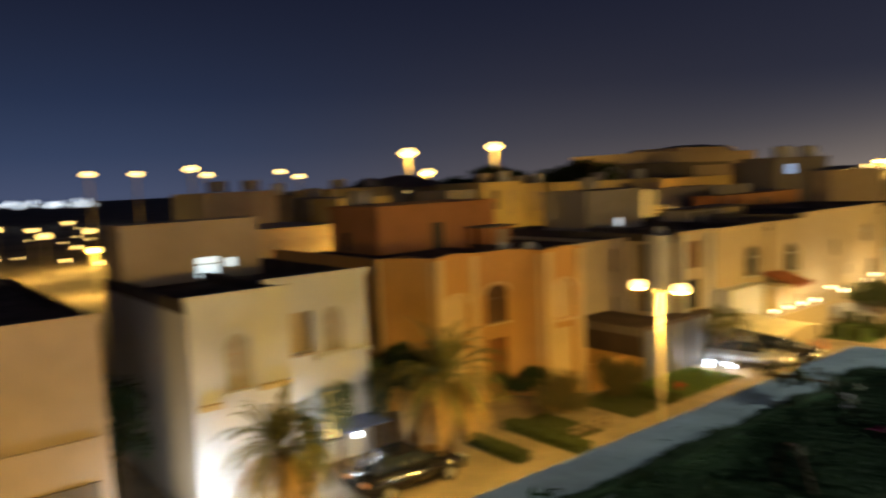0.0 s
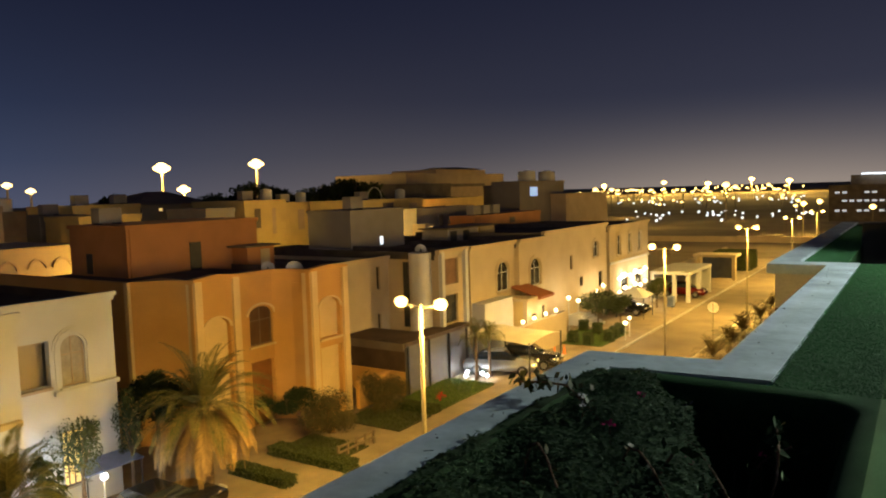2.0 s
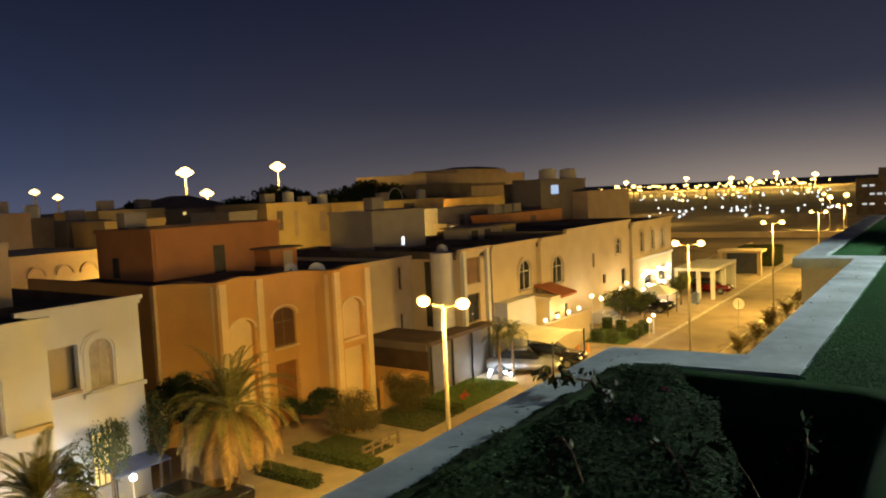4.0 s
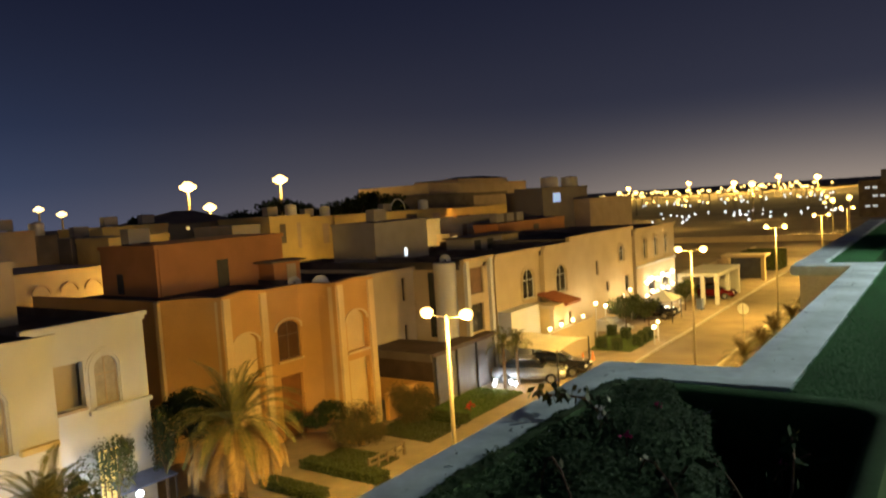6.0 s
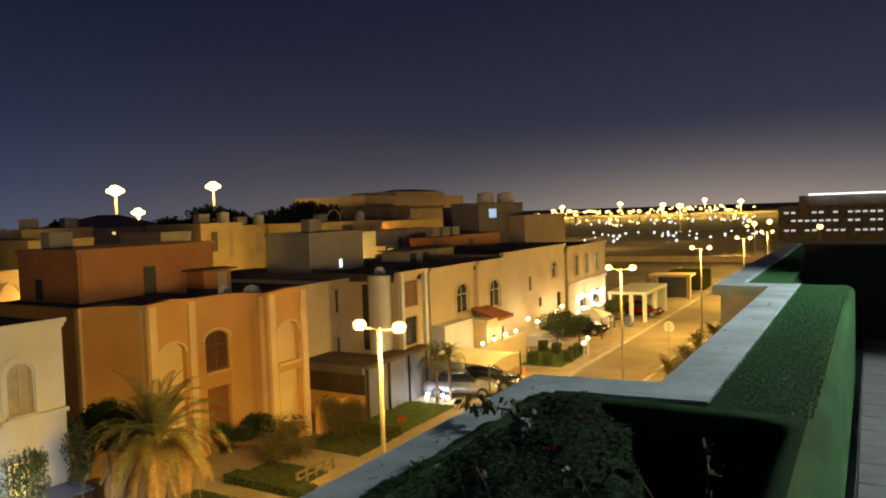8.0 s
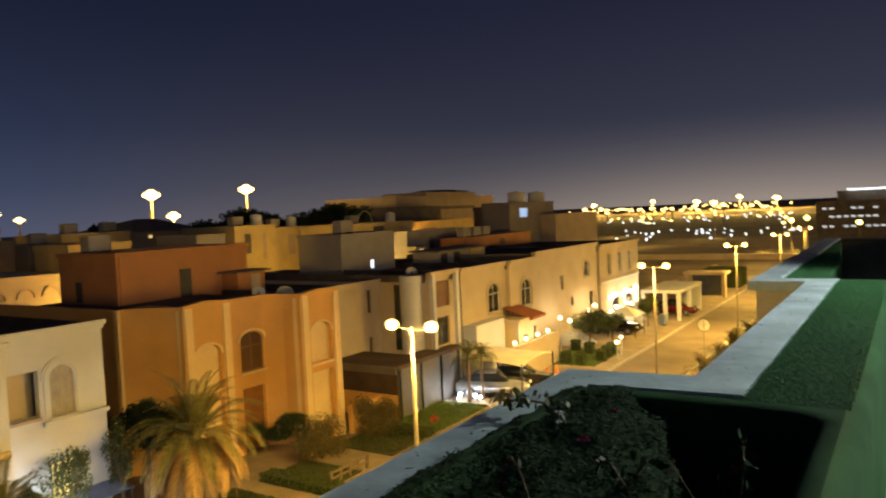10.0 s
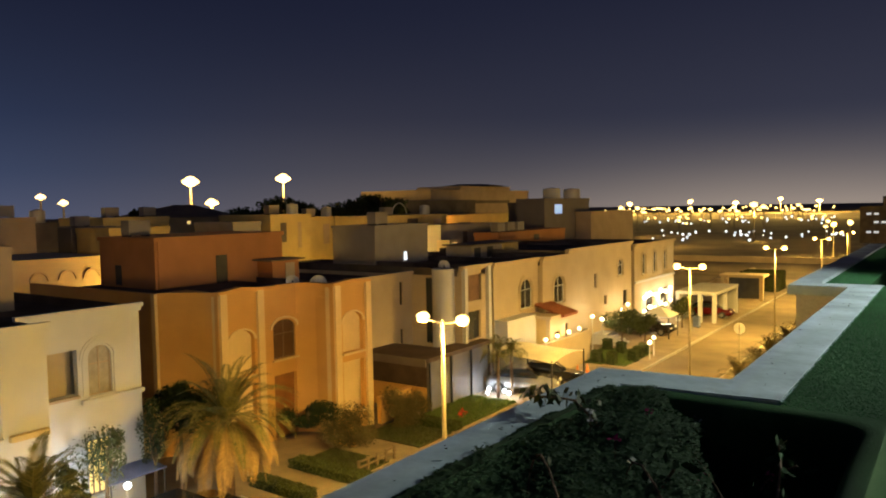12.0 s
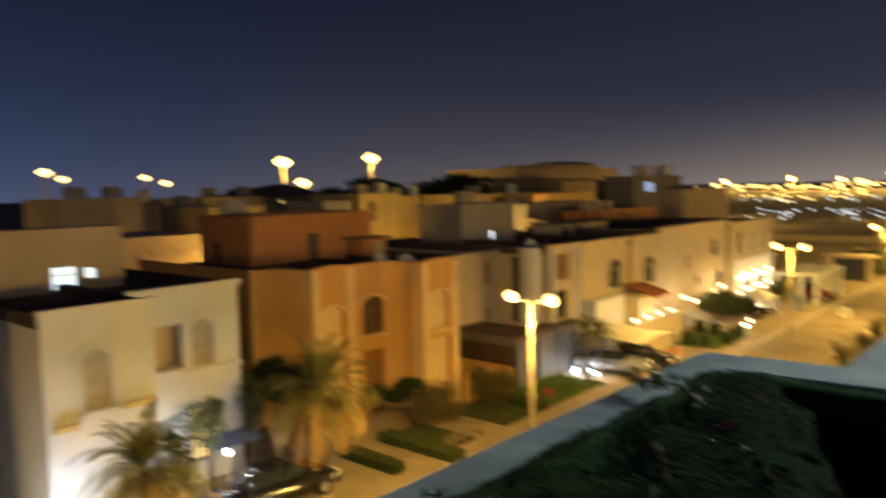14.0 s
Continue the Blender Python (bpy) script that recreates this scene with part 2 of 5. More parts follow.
def pierced(bm, x0, x1, y0, y1, z0, z1, holes):
    """A wall across y, from x0 to x1 thick, with rectangular holes (y0, y1, z0, z1): one closed shell."""
    ys = sorted({y0, y1, *[v for h in holes for v in h[:2]]})
    zs = sorted({z0, z1, *[v for h in holes for v in h[2:4]]})
    ny, nz = len(ys) - 1, len(zs) - 1

    def solid(i, j):
        if not (0 <= i < ny and 0 <= j < nz):
            return False
        y, z = (ys[i] + ys[i + 1]) / 2, (zs[j] + zs[j + 1]) / 2
        return not any(h[0] < y < h[1] and h[2] < z < h[3] for h in holes)

    made = {}

    def at(k, i, j):
        if (k, i, j) not in made:
            made[k, i, j] = bm.verts.new(((x0, x1)[k], ys[i], zs[j]))
        return made[k, i, j]

    for i in range(ny):
        for j in range(nz):
            if not solid(i, j):
                continue
            bm.faces.new((at(1, i, j), at(1, i + 1, j), at(1, i + 1, j + 1), at(1, i, j + 1)))
            bm.faces.new((at(0, i, j), at(0, i, j + 1), at(0, i + 1, j + 1), at(0, i + 1, j)))
            for di, dj, p, q in ((-1, 0, (i, j), (i, j + 1)), (1, 0, (i + 1, j), (i + 1, j + 1)), (0, -1, (i, j), (i + 1, j)), (0, 1, (i, j + 1), (i + 1, j + 1))):
                if not solid(i + di, j + dj):
                    bm.faces.new((at(0, *p), at(0, *q), at(1, *q), at(1, *p)))
    bmesh.ops.recalc_face_normals(bm, faces=bm.faces[:])
    return bm


def arch_fill(bm, x0, x1, y0, y1, zs, ztop, n=10):
    """Fills what lies above a half-round head that springs at zs, up to ztop, between x0 and x1."""
    yc, r = (y0 + y1) / 2, (y1 - y0) / 2
    rise = min(r, ztop - zs - 0.01)
    pts = [(yc + r * math.cos(a), zs + rise * math.sin(a)) for a in [math.pi * i / n for i in range(n + 1)]]
    for (ya, za), (yb, zb) in zip(pts, pts[1:]):
        v = [bm.verts.new((x, y, z)) for x in (x0, x1) for y, z in ((ya, za), (yb, zb), (yb, ztop), (ya, ztop))]
        for q in ((0, 1, 2, 3), (7, 6, 5, 4), (0, 4, 5, 1)):
            try:
                bm.faces.new([v[i] for i in q])
            except ValueError:
                pass
    bmesh.ops.remove_doubles(bm, verts=bm.verts, dist=1e-5)
    return bm


def arch_band(bm, x0, x1, y0, y1, zs, w, rise=None, n=14):
    """A half-round moulding of width w round a head that springs at zs."""
    yc, r = (y0 + y1) / 2, (y1 - y0) / 2
    k = 1.0 if rise is None else rise / r
    ring = []
    for i in range(n + 1):
        a = math.pi * i / n
        c, s = math.cos(a), math.sin(a)
        ring.append([bm.verts.new((x, yc + q * c, zs + q * s * k)) for x, q in ((x0, r), (x1, r), (x1, r + w), (x0, r + w))])
    fs = []
    for p, q in zip(ring, ring[1:]):
        for i in range(4):
            fs.append(bm.faces.new((p[i], p[(i + 1) % 4], q[(i + 1) % 4], q[i])))
    fs += [bm.faces.new(ring[0]), bm.faces.new(ring[-1][::-1])]
    bmesh.ops.recalc_face_normals(bm, faces=fs)
    return bm


def window(parent, x, y0, y1, z0, z1, pane=None, frame_mat=None, bars=1, sill=True, surround=None, arched=False, wall=None, label=""):
    """A window set 0.12 m deep in a wall that faces +x at x: frame, pane, sill, and a moulding round it."""
    w = part("window", boxes((x - 0.17, x - 0.10, y0, y0 + 0.06, z0, z1), (x - 0.17, x - 0.10, y1 - 0.06, y1, z0, z1),
                             (x - 0.17, x - 0.10, y0 + 0.06, y1 - 0.06, z0, z0 + 0.06), (x - 0.17, x - 0.10, y0 + 0.06, y1 - 0.06, z1 - 0.06, z1)),
             frame_mat or FRAME, parent, label)
    part("pane", boxes((x - 0.150, x - 0.135, y0 + 0.06, y1 - 0.06, z0 + 0.06, z1 - 0.06)), pane or PANE, w)
    if bars:
        bm = bmesh.new()
        for i in range(bars):
            yc = y0 + (y1 - y0) * (i + 1) / (bars + 1)
            box(bm, x - 0.165, x - 0.11, yc - 0.025, yc + 0.025, z0 + 0.06, z1 - 0.06)
        box(bm, x - 0.163, x - 0.112, y0 + 0.06, y1 - 0.06, z0 + (z1 - z0) * 0.62, z0 + (z1 - z0) * 0.62 + 0.05)
        part("glazing_bar", bm, frame_mat or FRAME, w)
    if sill:
        part("sill", boxes((x - 0.10, x + 0.12, y0 - 0.1, y1 + 0.1, z0 - 0.1, z0 - 0.005), bevel=0.01), surround or wall, w)
    if arched:
        part("arch_head", arch_fill(bmesh.new(), x - 0.22, x - 0.006, y0, y1, z1 - (y1 - y0) / 2, z1 + 0.004), wall, w)
        if surround:
            part("arch_moulding", arch_band(bmesh.new(), x - 0.02, x + 0.07, y0 - 0.08, y1 + 0.08, z1 - (y1 - y0) / 2, 0.16), surround, w)
            part("outer_moulding", arch_band(bmesh.new(), x - 0.02, x + 0.04, y0 - 0.24, y1 + 0.24, z1 - (y1 - y0) / 2, 0.09), surround, w)
            for a in (y0 - 0.24, y1 + 0.06):
                part("jamb", boxes((x + 0.002, x + 0.05, a, a + 0.18, z0, z1 - (y1 - y0) / 2 - 0.002)), surround, w)
    return w


def parapet_roof(parent, x0, x1, y0, y1, z, mat, h=0.45, t=0.2, cap=True):
    """A flat roof at z - h with a parapet up to z."""
    part("roof", boxes((x0 + t, x1 - t, y0 + t, y1 - t, z - h - 0.15, z - h)), ROOF, parent, "dark bitumen roof")
    part("parapet", boxes((x1 - t, x1, y0, y1, z - h - 0.15, z)), mat, parent)
    # side and rear parapets take the dark roof colour to stand in for shade
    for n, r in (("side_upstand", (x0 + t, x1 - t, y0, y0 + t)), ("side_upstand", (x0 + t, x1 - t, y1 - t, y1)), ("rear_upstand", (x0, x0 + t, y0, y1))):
        part(n, boxes((*r, z - h - 0.15, z - 0.12)), ROOF, parent, "parapet upstand in dark roof colour as if unlit")
    if cap:
        part("cornice", boxes((x1 + 0.002, x1 + 0.20, y0 - 0.10, y1 + 0.10, z - 0.14, z + 0.03), (x1 + 0.002, x1 + 0.10, y0 - 0.05, y1 + 0.05, z - 0.30, z - 0.142)), mat, parent)


# ---- ground, road, pavements ----
def flat(name, mat, x0, x1, y0, y1, z0, z1, label, category, bevel=0.0):
    return tagged(part(name, boxes((x0, x1, y0, y1, z0, z1), bevel=bevel), mat), label, category, kind="structure")


flat("ground", SAND, -1800, 1800, -800, 2600, -0.5, -0.02, "dark sandy ground that reaches the horizon", "ground")
flat("road", ASPHALT, -17.6, -12.7, -70, 118, -0.3, 0.0, "sandy asphalt residential street under sodium light", "road")
flat("road", ASPHALT, -160, 60, 118.0, 126, -0.3, 0.0, "sandy asphalt cross street", "road")
flat("pavement", PAVING, -20.6, -17.75, -70, 114, -0.3, 0.13, "pale paved pavement along the villas", "pavement")
flat("pavement", PAVING, -12.55, -9.2, -70, 114, -0.3, 0.13, "pale paved pavement beside the apartment block", "pavement")
flat("kerb", KERB, -17.75, -17.6, -70, 114, -0.3, 0.15, "concrete kerb of the street", "kerb", 0.02)
flat("kerb", KERB, -12.7, -12.55, -70, 114, -0.3, 0.15, "concrete kerb of the street", "kerb", 0.02)
flat("forecourt", PAVING, -45, -20.6, -20, 100, -0.3, 0.10, "pale paved forecourts before the villas", "forecourt")

# ---- the apartment block under the camera and its roof terrace ----
TOP = 10.65
block = thing("apartment_block", "white apartment block whose roof terrace has a pale coping", "building", kind="structure")
outline = [(-1.42, -9), (-1.42, 3.49), (-0.77, 3.49), (-0.77, 8.03), (-1.32, 8.03), (-1.32, 16), (9, 16), (9, -9)]
part("wall", prism(bmesh.new(), outline, 0, 9.6), PALE, block)
tagged(part("floor", boxes((-0.05, 9, -9, 10.5, 9.602, 9.75)), FLOOR), "grey tiled roof terrace floor", "floor", kind="structure")
wallbm = bmesh.new()
for r in ((-1.42, -1.25, -9, 3.49), (-1.25, -0.60, 3.30, 3.49), (-0.77, -0.60, 3.49, 8.03), (-1.32, -0.60, 8.03, 8.21), (-1.32, -1.15, 8.21, 16)):
    box(wallbm, *r, 9.602, 10.55)
tagged(part("parapet_wall", wallbm, PALE), "white painted roof parapet with a stepped outline", "parapet", kind="structure")
part("band", boxes((-1.318, -0.775, 8.02, 8.028, 10.05, 10.2)), surface("brown_band", (0.11, 0.055, 0.025)), block, "brown painted band")
cb = bmesh.new()
prism(cb, [(-1.50, -9), (-1.50, 3.53), (-0.86, 3.60), (-0.86, 8.0), (-1.40, 8.0), (-1.40, 16), (-1.13, 16), (-1.13, 8.30),
           (-0.575, 8.30), (-0.575, 3.30), (-1.26, 3.24), (-1.26, -9)], 10.55, TOP)
bmesh.ops.bevel(cb, geom=cb.edges[:], offset=0.008, segments=2, affect="EDGES")
tagged(part("coping", cb, COPING), "weathered pale concrete coping on the roof parapet", "coping", kind="structure")

planter = thing("roof_planter", "planter box clad in green artificial turf along the parapet", "planter", (0, 0, 0))
TURF_Z, PIT_X, PIT_Y, PIT_R = 10.646, -0.28, 3.10, 0.13
# the cladding: a soft rim round the sunken bed, the flat top beside the coping, and the rounded outer side
rim = [(-1.25, PIT_Y, 0, 1)] + [(PIT_X - PIT_R + PIT_R * math.sin(a), PIT_Y - PIT_R + PIT_R * math.cos(a), math.sin(a), math.cos(a)) for a in [math.pi / 2 * i / 8 for i in range(9)]] + [(PIT_X, -6, 1, 0)]
bm = bmesh.new()
rings = [[bm.verts.new((x + nx * d, y + ny * d, z)) for d, z in ((0, 10.02), (0.0, 10.56), (0.012, 10.60), (0.035, 10.63), (0.065, TURF_Z - 0.003), (0.10, TURF_Z))] for x, y, nx, ny in rim]
for p, q in zip(rings, rings[1:]):
    for i in range(5):
        bm.faces.new((p[i], q[i], q[i + 1], p[i + 1])).smooth = True
flat_top = [bm.verts.new(p) for p in ((-0.18, 8.28, TURF_Z), (-0.57, 8.28, TURF_Z), (-0.57, 3.235, TURF_Z), (-1.255, 3.235, TURF_Z))]
bm.faces.new([r_[5] for r_ in rings[:-1]] + flat_top)
side = [(-0.18 + 0.08 * math.sin(a), TURF_Z - 0.08 + 0.08 * math.cos(a)) for a in [math.pi / 2 * i / 6 for i in range(7)]] + [(-0.10, 9.752)]
ends = [[bm.verts.new((x, y, z)) for x, z in side] for y in (-6, 8.28)]
for i in range(7):
    bm.faces.new((ends[0][i], ends[0][i + 1], ends[1][i + 1], ends[1][i])).smooth = True
bm.faces.new(ends[1] + [bm.verts.new((-0.57, 8.28, 9.752)), flat_top[1]])
bmesh.ops.remove_doubles(bm, verts=bm.verts, dist=0.0008)
bmesh.ops.recalc_face_normals(bm, faces=bm.faces[:])
part("turf_cladding", bm, TURF_BASE, planter)
part("soil", boxes((-1.24, -0.285, -6, 3.09, 9.76, 10.03)), SOIL, planter, "dark planter soil in shade")
planter_far = thing("roof_planter", "unlit turf-clad planter box in the far parapet bay", "planter", (0, 0, 0))
part("turf_top", boxes((-1.128, -0.72, 8.32, 15.8, 9.76, 10.62)), TURF_BASE, planter_far)
# partition wall: its lack of light is put into a near-black base colour
tagged(part("partition_wall", boxes((-0.72, 9, 10.52, 10.75, 9.602, 10.92), bevel=0.02), surface("unlit_wall_black", (0.022, 0.022, 0.024), rough=0.8)), "partition wall across the roof terrace, coloured near black as if unlit", "wall", kind="structure")

# turf blades, too many to count
def blades(name, areas, count, h, label, seed):
    rnd = random.Random(seed)
    verts, faces = [], []
    tot = sum((a[1] - a[0]) * (a[3] - a[2]) for a in areas)
    for x0, x1, y0, y1, z in areas:
        for _ in range(int(count * (x1 - x0) * (y1 - y0) / tot)):
            x, y = rnd.uniform(x0, x1), rnd.uniform(y0, y1)
            a, k = rnd.uniform(0, 6.28), h * rnd.uniform(0.5, 1.2)
            dx, dy, lx, ly = 0.006 * math.cos(a), 0.006 * math.sin(a), rnd.gauss(0, 0.5) * k, rnd.gauss(0, 0.5) * k
            i = len(verts)
            verts += [(x - dx, y - dy, z), (x + dx, y + dy, z), (x + lx, y + ly, z + k)]
            faces.append((i, i + 1, i + 2))
    me = bpy.data.meshes.new(name)
    me.from_pydata(verts, [], faces)
    me.materials.append(TURF)
    ob = new(name, me)
    return tagged(ob, label, "turf", kind="stuff")


blades("turf_blades", [(-0.59, -0.16, 3.22, 8.27, 10.645), (-1.27, -0.59, 3.18, 3.25, 10.643),
                       (-1.14, -0.72, 8.3, 15.0, 10.62)], 90000, 0.0030, "short green artificial turf on the planter tops", 3)


# ---- villas ----
def opening_house(name, label, x, y0, y1, ztop, depth, mat, windows, group="villas along the street", cap=True, trim=None):
    """A villa whose front stands at x and faces the street; windows are (y0, y1, z0, z1, options)."""
    h = thing(name, label, "house", (0, 0, 0), group)
    t = 0.3
    part("front_wall", pierced(bmesh.new(), x - t, x, y0, y1, 0, ztop - 0.6, [w[:4] for w in windows]), mat, h)
    part("body", boxes((x - depth, x - t - 1.0, y0 + 0.002, y1 - 0.002, 0, ztop - 0.6)), mat, h)
    for a, b in ((y0 + 0.002, y0 + 0.3), (y1 - 0.3, y1 - 0.002)):
        part("side_wall", boxes((x - t - 1.0, x - t, a, b, 0, ztop - 0.6)), mat, h)
    part("upper_slab", boxes((x - t - 1.0, x - t, y0 + 0.3, y1 - 0.3, ztop - 0.8, ztop - 0.602)), mat, h)
    parapet_roof(h, x - depth, x, y0, y1, ztop, mat, cap=cap)
    for a, b, c, d, *o in windows:
        if o and "empty" in o[0]:
            continue
        window(h, x, a, b, c, d, wall=mat, surround=trim or mat, **(o[0] if o else {}))
    return h


A = dict(arched=True)
# white villa: a forward wing and a set-back wing
h = opening_house("villa", "white stuccoed two-storey villa wing with an arched window", -24.2, 8.15, 11.8, 8.0, 10.2, PALE,
                  [(9.36, 10.26, 4.55, 6.55, dict(arched=True, bars=1, pane=CURTAIN, frame_mat=TAN))])
for r in ((8.3, 9.1, 4.1, 4.3), (10.5, 11.7, 4.4, 4.6)):
    part("ledge", boxes((-24.2, -23.95, *r), bevel=0.03), YELLOW, h, "ochre ledge under the windows")
h = opening_house("villa", "white stuccoed set-back villa wing with a loggia", -26.2, 11.8, 16.36, 8.0, 14, PALE,
                  [(14.25, 15.17, 4.75, 6.6, dict(arched=True, pane=CURTAIN, frame_mat=TAN)), (14.1, 15.0, 1.0, 3.1, dict(bars=3, pane=G_YWIN)), (11.95, 13.85, 4.9, 6.55, dict(empty=True))])
part("string_course", boxes((-26.2, -26.02, 13.9, 16.4, 4.5, 4.68), bevel=0.03), PALE, h)
part("loggia_back", boxes((-26.85, -26.8, 11.8, 13.9, 4.7, 6.7)), CREAM, h)
part("loggia_sill", boxes((-26.4, -26.05, 11.95, 13.85, 4.78, 4.895), bevel=0.03), TAN, h)
pent = thing("rooftop_room", "tan rooftop room with two lit windows on the white villa", "rooftop room")
part("front_wall", pierced(bmesh.new(), -32.25, -32, 8.3, 14.4, 7.42, 10.0, [(11.4, 12.46, 7.6, 8.62), (12.74, 13.26, 7.98, 8.5)]), TAN, pent)
part("body", boxes((-34.3, -32.27, 8.3, 14.4, 7.42, 10.0)), TAN, pent)
part("parapet", boxes((-34.35, -31.95, 8.25, 14.45, 10.0, 10.2)), TAN, pent)
window(pent, -32, 11.4, 12.46, 7.6, 8.62, pane=G_WIN, frame_mat=WFRAME, wall=TAN, sill=False)
window(pent, -32, 12.74, 13.26, 7.98, 8.5, pane=G_WIN, frame_mat=WFRAME, wall=TAN, sill=False, bars=0)

# the neighbour on the near end of the row
h = opening_house("villa", "pale tan two-storey villa with a boundary wall", -24.2, -9, 5.45, 7.9, 16, TAN,
                  [(1.0, 2.2, 4.6, 6.4, A), (-4, -2.8, 4.6, 6.4, A)])
part("string_course", boxes((-24.2, -24.05, 1.2, 5.2, 4.0, 4.12)), TAN, h)
part("parapet_panel", boxes((-24.2, -24.08, 1.6, 5.1, 1.2, 2.7), bevel=0.02), DARK, h, "dark panelled balcony band")

# orange villa
V = thing("villa", "orange stuccoed villa with two buff-trimmed bays and niches", "house", group="villas along the street")
ZT = 7.8


def wall_run(bm, pts, z0, z1, t=0.3):
    """A wall t thick behind the plan polyline pts, whose outer face looks to +x."""
    n = len(pts)
    outer = [Vector(p) for p in pts]
    inner = []
    for i in range(n):
        d = (outer[min(i + 1, n - 1)] - outer[max(i - 1, 0)]).normalized()
        inner.append(outer[i] + Vector((-d.y, d.x)) * t)
    prism(bm, [tuple(p) for p in outer] + [tuple(p) for p in inner[::-1]], z0, z1)
    return bm


def curve(a, b, bulge, n=8):
    a, b = Vector(a), Vector(b)
    s = Vector((-(b - a).y, (b - a).x))
    return [tuple(a.lerp(b, i / n) + s * bulge * 4 * (i / n) * (1 - i / n)) for i in range(n + 1)]


part("side_wing", prism(bmesh.new(), curve((-30.2, 19.75), (-27.5, 21.1), 0.12, 20) + [(-29.0, 21.4), (-30.2, 21.4)], 0, ZT - 0.03), ORANGE, V)
part("recess_wall", pierced(bmesh.new(), -27.9, -27.6, 23.7, 26.0, 0, ZT - 0.2, [(24.4, 25.88, 4.10, 6.05), (24.4, 25.88, 0.1, 3.3)]), ORANGE, V)
part("recess_curve", wall_run(bmesh.new(), curve((-27.6, 25.95), (-25.55, 26.32), 0.16, 20), 0, ZT - 0.03), ORANGE, V)
w = window(V, -27.6, 24.4, 25.88, 4.10, 6.05, pane=surface("brown_blind", (0.13, 0.07, 0.035), rough=0.45, bump=0.05), bars=1, sill=True, wall=ORANGE, surround=ORANGE_TRIM)
part("arch_head", arch_fill(bmesh.new(), -27.82, -27.606, 24.4, 25.88, 5.62, 6.054), ORANGE, w)
part("arch_moulding", arch_band(bmesh.new(), -27.62, -27.53, 24.32, 25.96, 5.62, 0.14, rise=0.5), ORANGE_TRIM, w)
# back of an orange niche, its shade painted as a darker orange-brown
part("door", boxes((-27.86, -27.80, 24.4, 25.88, 0.1, 3.3)), surface("shaded_niche_orange", (0.30, 0.13, 0.04), rough=0.5), V)
part("back_body", prism(bmesh.new(), [(-42, 19.77), (-30.21, 19.77), (-30.21, 21.42), (-27.91, 21.42), (-27.91, 26.45), (-25.92, 26.45), (-25.92, 29.1), (-42, 29.1)], 0, 7.1), ORANGE, V)
part("side_parapet", boxes((-42, -30.21, 19.77, 20.0, 7.1, 7.72)), ORANGE, V)
part("pilaster", boxes((-30.4, -30.1, 19.6, 19.76, 0, 7.74), bevel=0.02), ORANGE_TRIM, V, "buff pilaster")
part("roof", boxes((-42, -28.05, 21.5, 29.0, 7.102, 7.25), (-28.05, -25.95, 26.5, 28.9, 7.102, 7.25)), ROOF, V, "dark bitumen roof")


def bay(x, y0, y1, niches, zt):
    """A projecting bay with two pilasters, recessed niches and a gently peaked parapet."""
    yc = (y0 + y1) / 2
    b = part("bay", pierced(bmesh.new(), x - 0.25, x, y0, y1, 0, zt - 0.15, [(n[0], n[1], n[2], n[3]) for n in niches]), ORANGE, V)
    part("bay_back", boxes((x - 0.55, x - 0.26, y0 + 0.02, y1 - 0.02, 0, zt - 0.2)), ORANGE_TRIM, b)
    for a in (y0 + 0.04, y1 - 0.44):
        part("pilaster", boxes((x - 0.05, x + 0.14, a, a + 0.40, 0, zt - 0.1), bevel=0.03), ORANGE_TRIM, b, "buff pilaster")
    bm = bmesh.new()
    v = [[bm.verts.new((q, y, z)) for y, z in ((y0, zt - 0.15), (y1, zt - 0.15), (y1, zt), (yc, zt + 0.14), (y0, zt))] for q in (x - 0.3, x + 0.1)]
    fs = [bm.faces.new(v[0]), bm.faces.new(v[1])] + [bm.faces.new((v[0][i], v[0][(i + 1) % 5], v[1][(i + 1) % 5], v[1][i])) for i in range(5)]
    bmesh.ops.recalc_face_normals(bm, faces=fs)
    part("parapet", bm, ORANGE, b)
    for n in niches:
        w = n[1] - n[0]
        if n[4]:
            part("arch_head", arch_fill(bmesh.new(), x - 0.24, x - 0.01, n[0], n[1], n[3] - w * 0.33, n[3] + 0.003), ORANGE, b)
            part("arch_moulding", arch_band(bmesh.new(), x - 0.02, x + 0.06, n[0] + 0.02, n[1] - 0.02, n[3] - w * 0.33, 0.13, rise=w * 0.33), ORANGE_TRIM, b)
        part("niche_sill", boxes((x - 0.2, x + 0.1, n[0] - 0.05, n[1] + 0.05, n[2] - 0.12, n[2] - 0.005)), ORANGE_TRIM, b)
    return b


bay(-27.45, 21.05, 23.7, [(21.6, 23.1, 3.7, 5.9, True), (21.6, 23.1, 0.9, 3.2, False)], ZT)
bay(-25.35, 26.32, 29.1, [(26.95, 28.5, 4.2, 6.25, True), (26.95, 28.5, 1.1, 3.75, False)], ZT)
part("parapet", boxes((-28.0, -27.6, 23.7, 26.0, ZT - 0.2, ZT - 0.02)), ORANGE, V)
pent = thing("rooftop_room", "rust-red rooftop room on the orange villa", "rooftop room")
part("body", boxes((-41.5, -36, 23.6, 32.8, 7.0, 9.9)), RUST, pent)
part("parapet", boxes((-41.6, -35.9, 23.5, 32.9, 9.9, 10.12), bevel=0.03), RUST, pent)
part("door", boxes((-36.01, -35.97, 27.6, 28.4, 7.2, 8.9)), DSTEEL, pent, "dark roof door")
part("corner_pilaster", boxes((-36.2, -35.94, 23.54, 23.95, 7.1, 9.9), bevel=0.02), RUST, pent)
